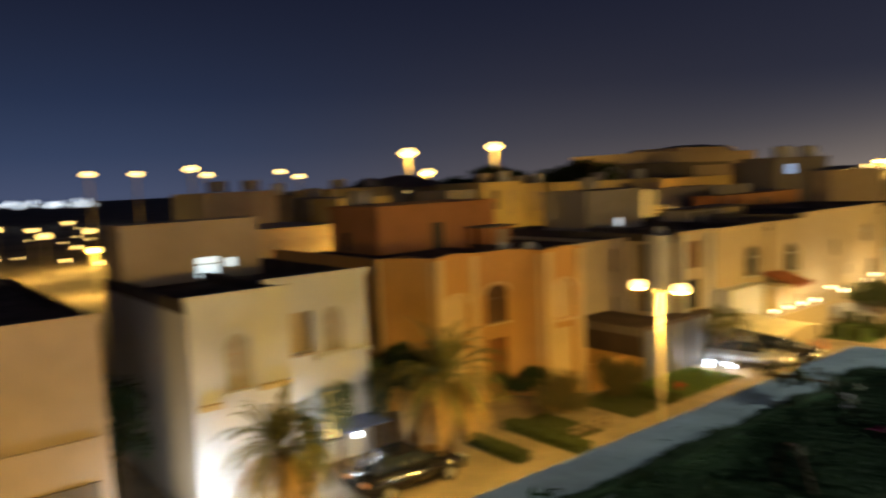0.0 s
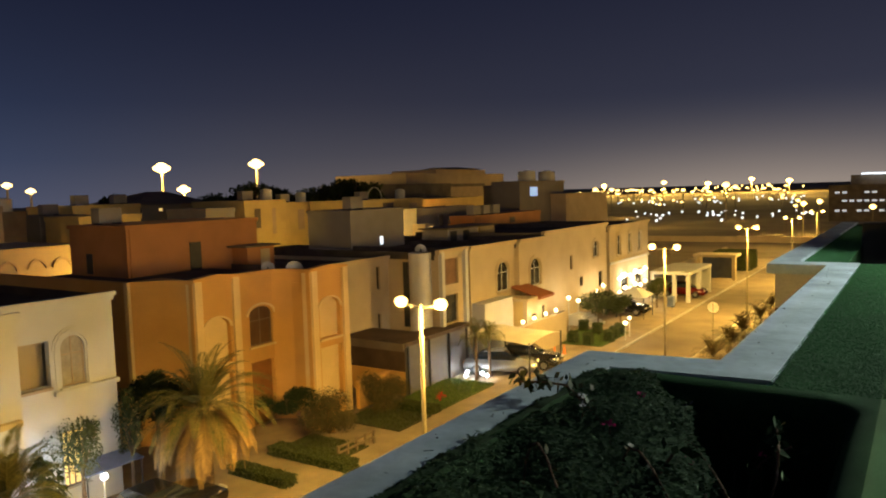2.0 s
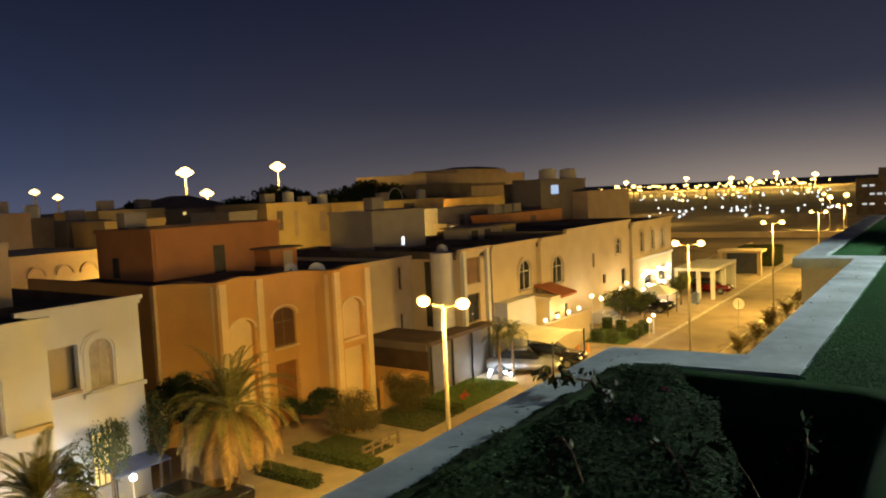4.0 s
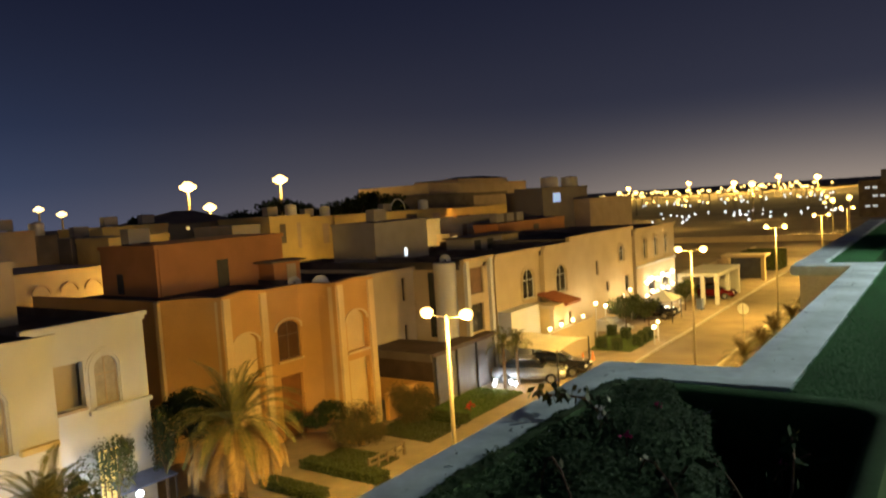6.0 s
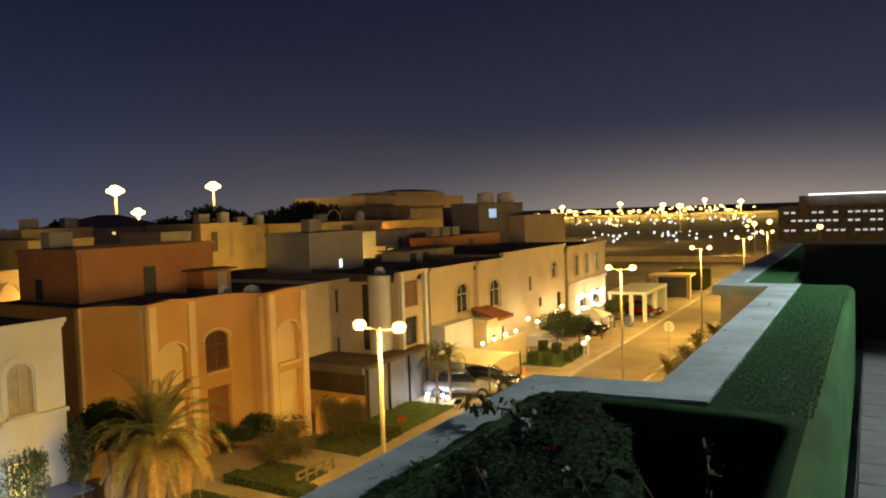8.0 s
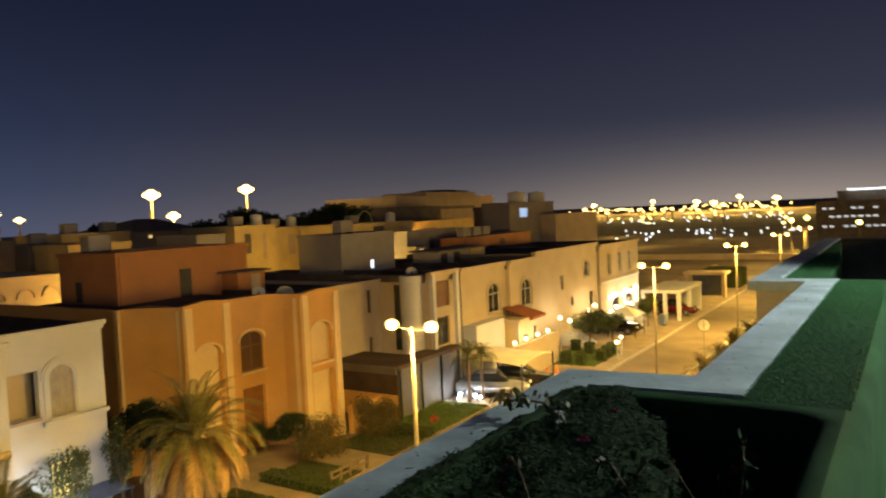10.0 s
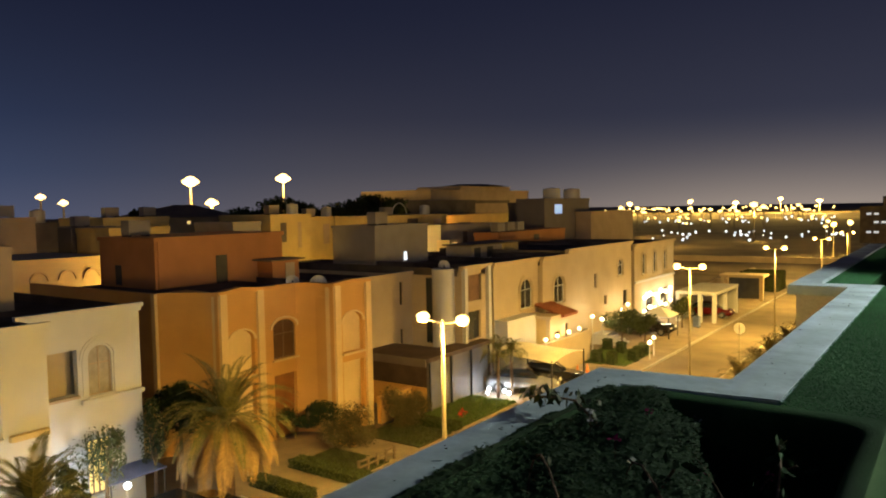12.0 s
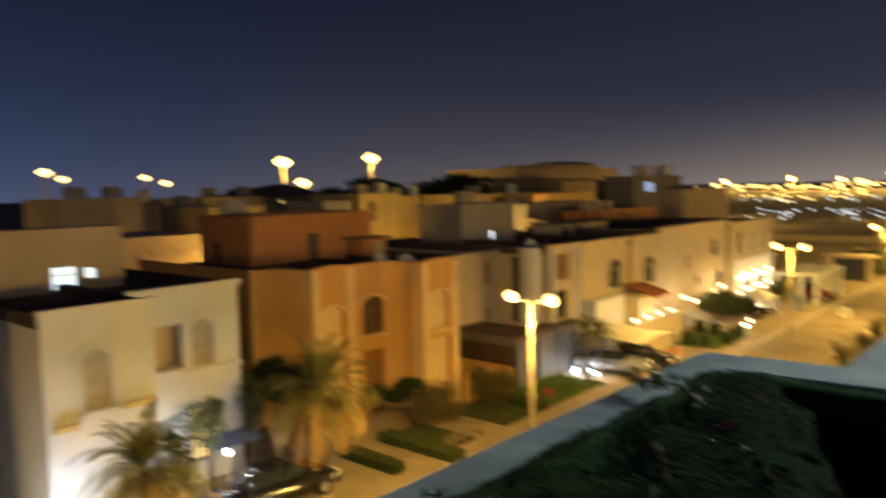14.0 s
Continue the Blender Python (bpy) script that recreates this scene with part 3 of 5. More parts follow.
part("side_window", boxes((-39.9, -39.3, 23.57, 23.61, 7.35, 8.5)), DSTEEL, pent, "dark narrow side window")
part("lean_to", boxes((-35.99, -34.6, 30.7, 32.9, 7.0, 8.36)), RUST, pent, "lower rust-red lean-to")
part("lean_to_roof", boxes((-36.0, -34.3, 30.3, 33.2, 8.362, 8.46), bevel=0.02), DARK, pent, "thin dark canopy slab")
part("lean_to_door", boxes((-34.62, -34.56, 31.75, 32.5, 7.2, 8.2)), CREAM, pent, "cream door")
part("downpipe", tube(bmesh.new(), (-35.93, 23.75, 7.1), (-35.93, 23.75, 9.9), 0.06), RUST, pent)

# cream villa with slit windows and a framed bay
S = dict(bars=0, sill=False)
h = opening_house("villa", "cream villa wing with narrow slit windows", -28.6, 30.6, 39.6, 7.45, 12, CREAM,
                  [(35.65, 36.0, 5.4, 6.9, S), (35.68, 36.0, 2.9, 3.9, S), ])
part("stair_bay", tube(bmesh.new(), (-26.0, 36.78, 0), (-26.0, 36.78, 7.7), 0.74, sides=28), PALE, h, "rounded pale stair bay")
part("tall_slit", boxes((-27.4, -26.95, 36.80, 36.845, 3.0, 7.1)), PANE, h, "tall dark slit window")
h = opening_house("villa", "cream villa bay with pale pilasters and a tall brown window", -24.75, 36.85, 40.05, 7.85, 15, CREAM,
                  [(37.25, 39.1, 5.6, 7.5, dict(bars=0, sill=False, pane=surface("brown_shutter", (0.20, 0.11, 0.06), rough=0.6))), (37.5, 38.95, 3.2, 5.0, S)], trim=PALE)
for y in (36.88, 39.6):
    part("pilaster", boxes((-24.8, -24.5, y, y + 0.33, 0, 7.75), bevel=0.03), PALE, h)
pent = thing("rooftop_room", "grey rooftop room on the cream villa", "rooftop room")
part("body", boxes((-38.1, -34, 39.7, 46, 7.0, 10.1)), GREY, pent)
part("parapet", boxes((-38.15, -33.9, 39.6, 46.1, 10.1, 10.27)), GREY, pent)
part("slit_window", boxes((-34.01, -33.97, 43.0, 43.3, 7.6, 8.2)), G_FARW, pent, "small lit slit window")

# pale villa with arched windows and a tiled porch
AC = dict(arched=True, frame_mat=WFRAME)
h = opening_house("villa", "pale villa with arched upper windows", -24.6, 40.3, 46.4, 7.8, 13, CREAM, [(43.85, 45.55, 4.35, 6.4, AC)])
h = opening_house("villa", "pale villa wing with an arched upper window", -24.25, 46.45, 51.0, 7.8, 13, CREAM, [(48.2, 49.95, 4.25, 6.25, AC)])
h = opening_house("villa", "tall pale villa wing with small windows", -24.5, 51.05, 64.2, 8.1, 12, CREAM,
                  [(56.0, 56.5, 4.6, 5.8, S), (61.0, 62.2, 5.2, 6.6, AC), (58.0, 58.6, 3.0, 3.8, S), (62.2, 63.2, 2.4, 3.8, S)])
h = opening_house("villa", "pale villa with a moulded cornice and lights on its wall", -24.5, 65.0, 76.2, 7.75, 12, CREAM,
                  [(67, 68, 4.8, 6.8, AC), (70, 71, 4.8, 6.8, AC), (73, 74, 4.8, 6.8, AC), (68, 70, 0.5, 3, S), (72, 74, 0.5, 3, S)])
part("string_course", boxes((-24.5, -24.35, 65.0, 76.2, 4.1, 4.3)), PALE, h)
annex = thing("annex", "low cream annex with a terracotta-tiled lean-to porch roof", "annex")
part("wall", boxes((-24.58, -23.6, 40.35, 44.2, 0.1, 4.1)), PALE, annex)
part("porch_wall", pierced(bmesh.new(), -22.9, -22.6, 44.3, 47.6, 0.1, 3.75, [(45.0, 45.8, 1.6, 2.8), (46.6, 47.2, 1.8, 3.2)]), CREAM, annex)
for y in (44.3, 47.4):
    part("porch_side", boxes((-24.55, -22.9, y, y + 0.2, 0.1, 3.75)), YELLOW, annex)
window(annex, -22.6, 45.0, 45.8, 1.6, 2.8, wall=CREAM)
window(annex, -22.6, 46.6, 47.2, 1.8, 3.2, wall=CREAM)
roof = part("tiled_roof", prism(bmesh.new(), [(-24.5, 45.62), (-22.2, 45.62), (-22.2, 47.8), (-24.5, 47.8)], 3.76, 3.82), TILE, annex, "terracotta-tiled lean-to roof")
part("porch_slab", boxes((-24.5, -22.4, 44.1, 45.58, 3.76, 3.98), bevel=0.02), CREAM, annex, "flat cream porch slab")
for i in range(12):
    y = 45.6 + i * 0.182
    bm = bmesh.new()
    tube(bm, (-24.45, y + 0.09, 4.5), (-22.15, y + 0.09, 3.88), 0.105, sides=10)
    part("roof_rib", bm, TILE, roof)

# ---- houses behind ----
def back_house(label, x, y0, y1, ztop, depth, mat, wins=(), z0=0.0, group="houses behind the villas"):
    h = thing("house", label, "house", group=group)
    part("body", boxes((x - depth, x, y0, y1, z0, ztop - 0.4)), mat, h)
    part("parapet", boxes((x - depth - 0.05, x + 0.06, y0 - 0.06, y1 + 0.06, ztop - 0.4, ztop)), mat, h)
    for a, b, c, d, m in wins:
        part("window", boxes((x - 0.05, x + 0.02, a, b, c, d)), m, h)
    return h


h = back_house("pale ochre house with blind arches behind the white villa", -47, 21.1, 27.2, 8.7, 8, CREAM)
for y in (22.2, 24.0, 25.6):
    part("blind_arch", arch_band(bmesh.new(), -47.0, -46.9, y, y + 1.0, 7.3, 0.12), TAN, h)
back_house("tan house beyond the white villa", -60, 22.5, 28.9, 11.3, 8, TAN)
back_house("dark brown house beyond the white villa", -64, 30.6, 32.7, 10.8, 8, DARK)
back_house("grey-brown house beyond the ochre house", -62, 32.8, 36.8, 10.35, 8, GREYDARK)
back_house("ochre house behind the rust-red rooftop room", -66, 38.0, 45.0, 11.1, 8, YELLOW)
back_house("low ochre walled house behind the rooftop room", -56, 32.7, 38.2, 10.3, 5, YELLOW, [(34.2, 35.2, 9.3, 10.0, DARK)])
h = back_house("dark house under a hipped roof", -68, 46.5, 54.5, 10.9, 10, GREYDARK, [(48.6, 49.0, 10.2, 10.5, G_YWIN)])
bm = bmesh.new()
v = [bm.verts.new(p) for p in ((-67.2, 45.8, 10.9), (-67.2, 55.2, 10.9), (-78.8, 55.2, 10.9), (-78.8, 45.8, 10.9), (-71.5, 49.5, 12.3), (-71.5, 52.0, 12.3))]
for q in ((0, 1, 5, 4), (1, 2, 5), (2, 3, 4, 5), (3, 0, 4), (3, 2, 1, 0)):
    bm.faces.new([v[i] for i in q])
part("hipped_roof", bm, DARK, h)
back_house("small grey rooftop block behind the villas", -58, 46.6, 50.1, 10.4, 6, GREY)
back_house("ochre house under a dark tree", -57, 50.5, 56.1, 11.05, 8, YELLOW, [(51.8, 52.6, 8.2, 10.2, DARK), (54.2, 54.7, 7.5, 10.2, TAN)])
back_house("ochre house with a dark doorway", -60, 58.8, 64.3, 10.65, 8, YELLOW, [(61, 62, 7.5, 9.8, TAN)])
back_house("ochre house behind the grey rooftop room", -52, 62.0, 74.5, 10.65, 7, YELLOW, [(66.5, 68.5, 9.3, 10.4, DARK), (71.6, 73.2, 6.5, 10.1, TAN)])
h = back_house("large mansion with a stepped flat roof", -66, 90.3, 121.0, 14.2, 14, TAN, [(100, 114, 12.0, 12.5, DARK)])
part("roof_house", boxes((-76, -67, 100, 116, 14.2, 14.9)), TAN, h)
part("shallow_roof", tube(bmesh.new(), (-71.5, 109, 14.9), (-71.5, 109, 15.4), 8.0, 3.0, 4), DARK, h)
back_house("dark wing of the large mansion", -63, 78.1, 98.1, 12.55, 9, DARK)
back_house("ochre-fronted block before the mansion", -55.5, 77.7, 97.3, 10.4, 7, YELLOW, [(82, 85, 6, 9.4, DARK)])
back_house("brown low house behind the pale villas", -44, 63.9, 89.5, 8.95, 7.5, RUST, [(83, 84.2, 7.6, 8.3, DARK)])
back_house("grey-brown rooftop block behind the pale villas", -41.7, 58.6, 69.5, 9.75, 2.2, GREY, [(62.5, 63.3, 7.6, 9.0, DARK)])
back_house("rust-brown rooftop block with air conditioners", -36.8, 61.4, 76.0, 8.9, 2.8, RUST, [(68.6, 69.8, 7.85, 8.45, DARK)])
back_house("dark low roof room beside the tower house", -44.4, 81.5, 87.0, 11.9, 3, GREYDARK, z0=7.0)
hut = thing("rooftop_room", "small grey roof hut with a thin overhanging slab", "rooftop room")
part("wall", boxes((-33.6, -31.2, 47.9, 52.6, 7.3, 8.40)), GREY, hut)
part("side_room", boxes((-33.6, -31.0, 52.61, 55.0, 7.3, 8.36)), YELLOW, hut, "ochre side room")
part("roof_slab", boxes((-33.8, -30.8, 47.6, 55.2, 8.402, 8.52), bevel=0.02), DARK, hut, "thin dark roof slab")
for y in (48.3, 50.2):
    part("doorway", boxes((-31.21, -31.16, y, y + 0.9, 7.4, 8.25)), DSTEEL, hut, "dark doorway")
back_house("dark tower house with a bluish lit window", -40.2, 77.6, 90.3, 12.3, 3.7, GREYDARK, [(80.3, 82.3, 10.45, 11.55, G_BLUEWIN)])
back_house("brown rooftop block on the far villa", -38, 85.9, 100.2, 10.6, 2.1, TAN)
back_house("brown house across the end of the street", 13.5, 38, 52, 12.3, 12, TAN)


# ---- street lamps ----
def street_lamp(place, height, label="twin-headed street lamp on a pale steel pole, lit orange"):
    L = thing("street_lamp", label, "street lamp", place, "street lamps")
    bm = bmesh.new()
    tube(bm, (0, 0, 0), (0, 0, height), 0.08, 0.055, 12)
    tube(bm, (0, 0, 0), (0, 0, 0.9), 0.11, 0.10, 12)
    part("pole", bm, STEEL, L)
    for s in (1, -1):
        part("arm", tube(bmesh.new(), (0, 0, height - 0.10), (s * 0.66, 0, height + 0.02), 0.028), STEEL, L)
        # globe made oversize, so its shape takes in the bloom round the lamp
        part("globe", ball(bmesh.new(), (s * 0.70, 0, height + 0.05), 0.20, 0.78), G_SODIUM, L, "glowing sodium lamp head")
    return L


POLES = [(-12.3, 17.3, 8.2), (-12.3, 41.1, 7.9), (-12.3, 63.9, 7.65), (-12.3, 88, 7.3), (-12.3, 109.7, 7.1), (-12.3, -6.5, 8.2)]
for x, y, z in POLES:
    street_lamp((x, y, 0.13), z - 0.13)
    for s in (1, -1):
        k = 0.9 if y < 0 else 1.0
        point_light("street_light", (x + s * 0.70, y, z - 0.17), LAMP_W * k, SODIUM, 0.22)
        down_light("street_downlight", (x + s * 0.70, y, z - 0.20), DOWN_W * k, SODIUM, 0.22)
# unseen lamps added behind the villas to light the houses at the back
for x, y in ((-45.0, 28.5), (-47.0, 54.5), (-53.6, 76.2), (-46, 98)):
    street_lamp((x, y, -0.02), 6.6)
    point_light("unseen_back_light", (x + 0.3, y, 6.2), LAMP_W * {28.5: 0.65, 54.5: 1.8, 76.2: 1.3, 98: 0.8}[y], SODIUM, 0.3)


def high_mast(place, height, r=1.15, label="tall floodlight mast glowing over the roofs"):
    L = thing("floodlight_mast", label, "light mast", place, "floodlight masts")
    part("pole", tube(bmesh.new(), (0, 0, 0), (0, 0, height), 0.26, 0.18, 10), STEEL, L)
    part("crown_ring", tube(bmesh.new(), (0, 0, height - 0.2), (0, 0, height), r * 0.75, r * 0.8, 16), STEEL, L)
    for i in range(8):
        a = i * math.pi / 4
        part("floodlight", ball(bmesh.new(), (r * 0.8 * math.cos(a), r * 0.8 * math.sin(a), height + 0.15), r * 0.38, 0.9, 8), G_SODIUM, L)
    # extra glowing ball added to round the crown's glare into one blob
    part("floodlight", ball(bmesh.new(), (0, 0, height + 0.2), r * 0.85, 0.85, 12), G_SODIUM, L)
    return L


for x, y, z in ((-110, 101, 17.6), (-110, 79.6, 16.6), (-150, 34.2, 15.4), (-150, 42.9, 15.2), (-120, 43, 15.0), (-150, 78, 13.6), (-150, 73.5, 14.8), (-150, 57, 14.6)):
    high_mast((x, y, -0.02), z, 1.25 if z > 16 else 0.85)
high_mast((-90, 68.6, -0.02), 12.6, 0.8)
for x, y, z in ((-110, 101, 16.5), (-110, 79.6, 15.5), (-90, 68.6, 11.8)):
    point_light("floodlight_glow", (x + 1.6, y - 1.0, z), 9000, SODIUM, 0.8)
# unseen mast added behind the apartment block as front fill for the houses
high_mast((46, -6, -0.02), 21, 1.2)
point_light("unseen_fill_light", (46, -6, 20.4), 46000, (1.0, 0.80, 0.64), 1.8)

# masts added along the far side of the plain to brighten its black ground
for x, y, z in ((-100, 700, 11), (-142, 760, 13.5), (-166, 690, 10.5), (-215, 720, 12.5), (-268, 700, 11)):
    high_mast((x, y, -0.02), z, 2.2, "tall floodlight mast far across the plain")
    point_light("far_ground_fill", (x, y - 3.0, z - 2.0), 220000, SODIUM, 1.5)

# ---- far lights on the plain ----
rnd = random.Random(11)
far = thing("far_lamp", "distant lamp post glowing orange on the plain", "street lamp", (-90, 330, -0.02), "distant lamps")
part("pole", tube(bmesh.new(), (0, 0, 0), (0, 0, 8), 0.22, 0.15, 6), STEEL, far)
part("lamp_head", ball(bmesh.new(), (0, 0, 8.3), 0.95, 0.62, 8), G_FAR, far)
for i in range(40):
    y = rnd.uniform(440, 540)
    t_ = math.tan(radians(8.3 + 15.3 * (i + rnd.uniform(-0.6, 0.6)) / 40))
    k = copy_thing(far, pose(-y * t_, y, rnd.uniform(-2.8, -0.1)))
    s_ = rnd.choice((0.6, 0.8, 1.0, 1.3, 1.7))
    k.scale = (s_, s_, 1)
for i in range(26):
    y = rnd.uniform(235, 420)
    t_ = math.tan(radians(rnd.uniform(7.5, 21)))
    k = copy_thing(far, pose(-y * t_, y, -1.5))
    k.scale = (0.62, 0.62, 0.62)
for x, y, z in ((-48.5, 222, 10.4), (-119, 300, 9.6), (-108, 290, 9.4), (-80, 330, 9.0), (-62, 300, 9.2), (-70, 420, 9.0)):
    k = copy_thing(far, pose(x, y, -0.02))
    k.scale = (1.15, 1.15, z / 8.2)
for x, y, z in ((-21, 165, 6.5), (-17.5, 160, 7.0), (-28, 210, 6), (-8, 150, 6.2)):
    k = copy_thing(far, pose(x, y, -0.02))
    k.scale = (0.55, 0.55, z / 8.2)


for x, y, z in ((-92, 21, 5.2), (-110, 19, 6.4), (-125, 28, 6.0), (-118, 13, 6.4), (-150, 24, 5.8), (-140, 17, 6.6), (-165, 33, 6.2)):
    k = copy_thing(far, pose(x, y, -0.02))
    k.scale = (0.6, 0.6, z / 8.2)
for x, y in ((-92, 20), (-118, 15), (-128, 27)):
    point_light("lane_light", (x + 1, y, 5.0), 9000, SODIUM, 0.4)


def specks(name, mat, rows, label):
    """Many small round lights too far off to pick apart."""
    bm = bmesh.new()
    for x, y, z, r in rows:
        bmesh.ops.create_icosphere(bm, subdivisions=1, radius=r, matrix=Matrix.Translation((x, y, z)))
    return tagged(part(name, bm, mat), label, "lights", kind="stuff")


def fan(n, a0, a1, d0, d1, z0, z1, r):
    out = []
    for _ in range(n):
        a, d = radians(rnd.uniform(a0, a1)), rnd.uniform(d0, d1)
        out.append((-d * math.sin(a), d * math.cos(a), rnd.uniform(z0, z1), r * rnd.uniform(0.7, 1.3)))
    return out


specks("far_white_lights", G_FARW, fan(38, 6.5, 20, 215, 260, 0.8, 2.2, 0.34) + fan(30, 7, 21, 330, 400, 2, 4, 0.42) + fan(26, 59, 62, 300, 340, 5.2, 8.0, 1.1)
       + fan(70, 76.5, 87, 290, 360, 7.5, 10.5, 0.75), "many small white lights far off on the plain")
specks("far_orange_lights", G_FAR, fan(45, 7, 23, 460, 620, 5, 8.0, 0.55) + fan(16, 76.5, 85, 90, 210, 1.5, 4, 0.3), "many small orange lights far off on the plain")
# lit highway and embankment across the far end
tagged(part("highway", boxes((-330, 40, 560, 585, 3.0, 3.6)), surface("lit_asphalt", (0.28, 0.22, 0.15))), "lit highway embankment far across the plain", "road", kind="structure")
for i in range(6):
    point_light("highway_light", (-215 + i * 30, 548, 14), 60000, SODIUM, 0.6)
point_light("forecourt_light", (-19.2, 164, 7.0), 9000, SODIUM, 0.5)
for x, y in ((-62, 190), (-85, 245), (-48, 222)):
    point_light("plain_light", (x, y, 8.0), 5000, SODIUM, 0.5)
for x, y in ((-45, 128), (-20, 128)):
    point_light("junction_light", (x, y, 7.5), 4200, SODIUM, 0.4)
tagged(part("boundary_wall", boxes((-70, -1, 146, 146.4, -0.1, 1.1)), TAN), "low boundary wall beyond the cross street", "wall", kind="structure")

offices = thing("office_building", "long dark office building with rows of lit windows", "building", (0, 0, 0))
part("wall", boxes((-22, 30, 221, 245, -0.1, 9.6)), DARK, offices)
part("roof_storey", boxes((-17, 30, 223, 243, 9.6, 12.2)), DARK, offices, "set-back roof storey")
part("roof_light_strip", boxes((-14.5, 10, 221.0, 222.9, 12.25, 12.7)), G_FARW, offices, "bright white strip light on the roof edge")
for z in (2.6, 5.2, 7.4):
    for i in range(14):
        if rnd.random() < 0.72:
            part("window", boxes((-20.5 + i * 1.7, -19.4 + i * 1.7, 220.9, 221.02, z, z + 0.5)), G_OFFICE, offices)


# ---- plants ----
def from_lists(name, verts, faces, mat, parent=None, label=""):
    me = bpy.data.meshes.new(name)
    me.from_pydata(verts, [], faces)
    me.materials.append(mat)
    ob = new(name, me)
    ob.parent = parent
    if label:
        ob["label"] = label
    return ob


def leaves(r, count, spread, size, clumps=14, flat_bottom=False):
    """Leaf quads gathered in clumps inside an uneven ellipsoid of radii spread."""
    verts, faces = [], []
    cl = []
    for _ in range(clumps):
        d = Vector((r.gauss(0, 1), r.gauss(0, 1), r.gauss(0, 1))).normalized() * r.uniform(0.35, 0.95)
        cl.append((Vector((d.x * spread[0], d.y * spread[1], d.z * spread[2])), r.uniform(0.28, 0.5)))
    for _ in range(count):
        c, k = r.choice(cl)
        d = Vector((r.gauss(0, 1), r.gauss(0, 1), r.gauss(0, 1))).normalized() * k * r.uniform(0.5, 1.05)
        p = c + Vector((d.x * spread[0], d.y * spread[1], d.z * spread[2]))
        if flat_bottom and p.z < -spread[2] * 0.8:
            continue
        q = Euler((r.uniform(0, 6.3), r.uniform(0, 6.3), r.uniform(0, 6.3))).to_matrix()
        s = size * r.uniform(0.6, 1.3)
        i = len(verts)
        verts += [tuple(p + q @ Vector(v)) for v in ((-s, 0, 0), (0, -s * 0.45, 0.1 * s), (s, 0, 0), (0, s * 0.45, 0.1 * s))]
        faces.append((i, i + 1, i + 2, i + 3))
    return verts, faces


def bush(label, place, spread, count, size, mat=None, seed=1, name="bush", category="bush", clumps=14):
    r = random.Random(seed)
    b = thing(name, label, category, place)
    bm = bmesh.new()
    for _ in range(6):
        tube(bm, (0, 0, 0), (r.uniform(-0.5, 0.5) * spread[0], r.uniform(-0.5, 0.5) * spread[1], spread[2] * r.uniform(0.9, 1.5)), 0.03, 0.012, 5)
    part("branching_stem", bm, BARK, b)
    v, f = leaves(r, count, spread, size, clumps)
    v = [(x, y, max(0.02, z + spread[2])) for x, y, z in v]
    from_lists("foliage", v, f, mat or LEAF, b)
    return b


def tree(label, place, trunk, spread, count, size, mat=None, seed=1, lean=(0, 0)):
    r = random.Random(seed)
    t = thing("tree", label, "tree", place)
    bm = bmesh.new()
    top = Vector((lean[0], lean[1], trunk))
    tube(bm, (0, 0, 0), top, 0.05 + 0.025 * trunk, 0.03 + 0.012 * trunk, 8)
    for _ in range(7):
        e = top + Vector((r.uniform(-0.7, 0.7) * spread[0], r.uniform(-0.7, 0.7) * spread[1], spread[2] * r.uniform(0.3, 1.2)))
        tube(bm, top - Vector((0, 0, trunk * 0.1)), e, 0.02 + 0.01 * trunk, 0.012, 6)
    part("trunk", bm, BARK, t)
    v, f = leaves(r, count, spread, size, 20)
    from_lists("crown", [(x + top.x, y + top.y, z + top.z + spread[2] * 0.7) for x, y, z in v], f, mat or LEAF, t)
    return t


def fronds(r, count, length, e0, e1, droop, leaflets=20, lw=0.42):
    """Feather fronds: a bent rachis with pairs of narrow leaflets."""
    verts, faces = [], []
    for k in range(count):
        a = 2.39996 * k + r.uniform(-0.25, 0.25)
        e = radians(r.uniform(e0, e1))
        L = length * r.uniform(0.8, 1.1)
        p, d = Vector((0, 0, 0)), Vector((math.cos(a) * math.cos(e), math.sin(a) * math.cos(e), math.sin(e)))
        side = Vector((-math.sin(a), math.cos(a), 0))
        n = leaflets
        last = None
        for j in range(n + 1):
            u = j / n
            d = (d + Vector((0, 0, -droop / n * (0.4 + 1.4 * u)))).normalized()
            p = p + d * (L / n)
            w = 0.022 * (1 - u) + 0.004
            i = len(verts)
            verts += [tuple(p - side * w), tuple(p + side * w)]
            if last is not None:
                faces.append((last, last + 1, i + 1, i))
            last = i
            if u > 0.12:
                ll = lw * (math.sin(math.pi * min(1, 0.15 + 0.85 * u)) * 0.8 + 0.25) * r.uniform(0.85, 1.1)
                up = d.cross(side).normalized()
                if up.z < 0:
                    up = -up
                for s in (1, -1):
                    tip = p + (side * s * 0.75 + d * 0.65 + up * 0.28).normalized() * ll + Vector((0, 0, -0.12 * ll))
                    i2 = len(verts)
                    mid = p.lerp(tip, 0.5)
                    verts += [tuple(p), tuple(mid - d * 0.032), tuple(tip), tuple(mid + d * 0.032)]
                    faces.append((i2, i2 + 1, i2 + 2, i2 + 3))
    return verts, faces


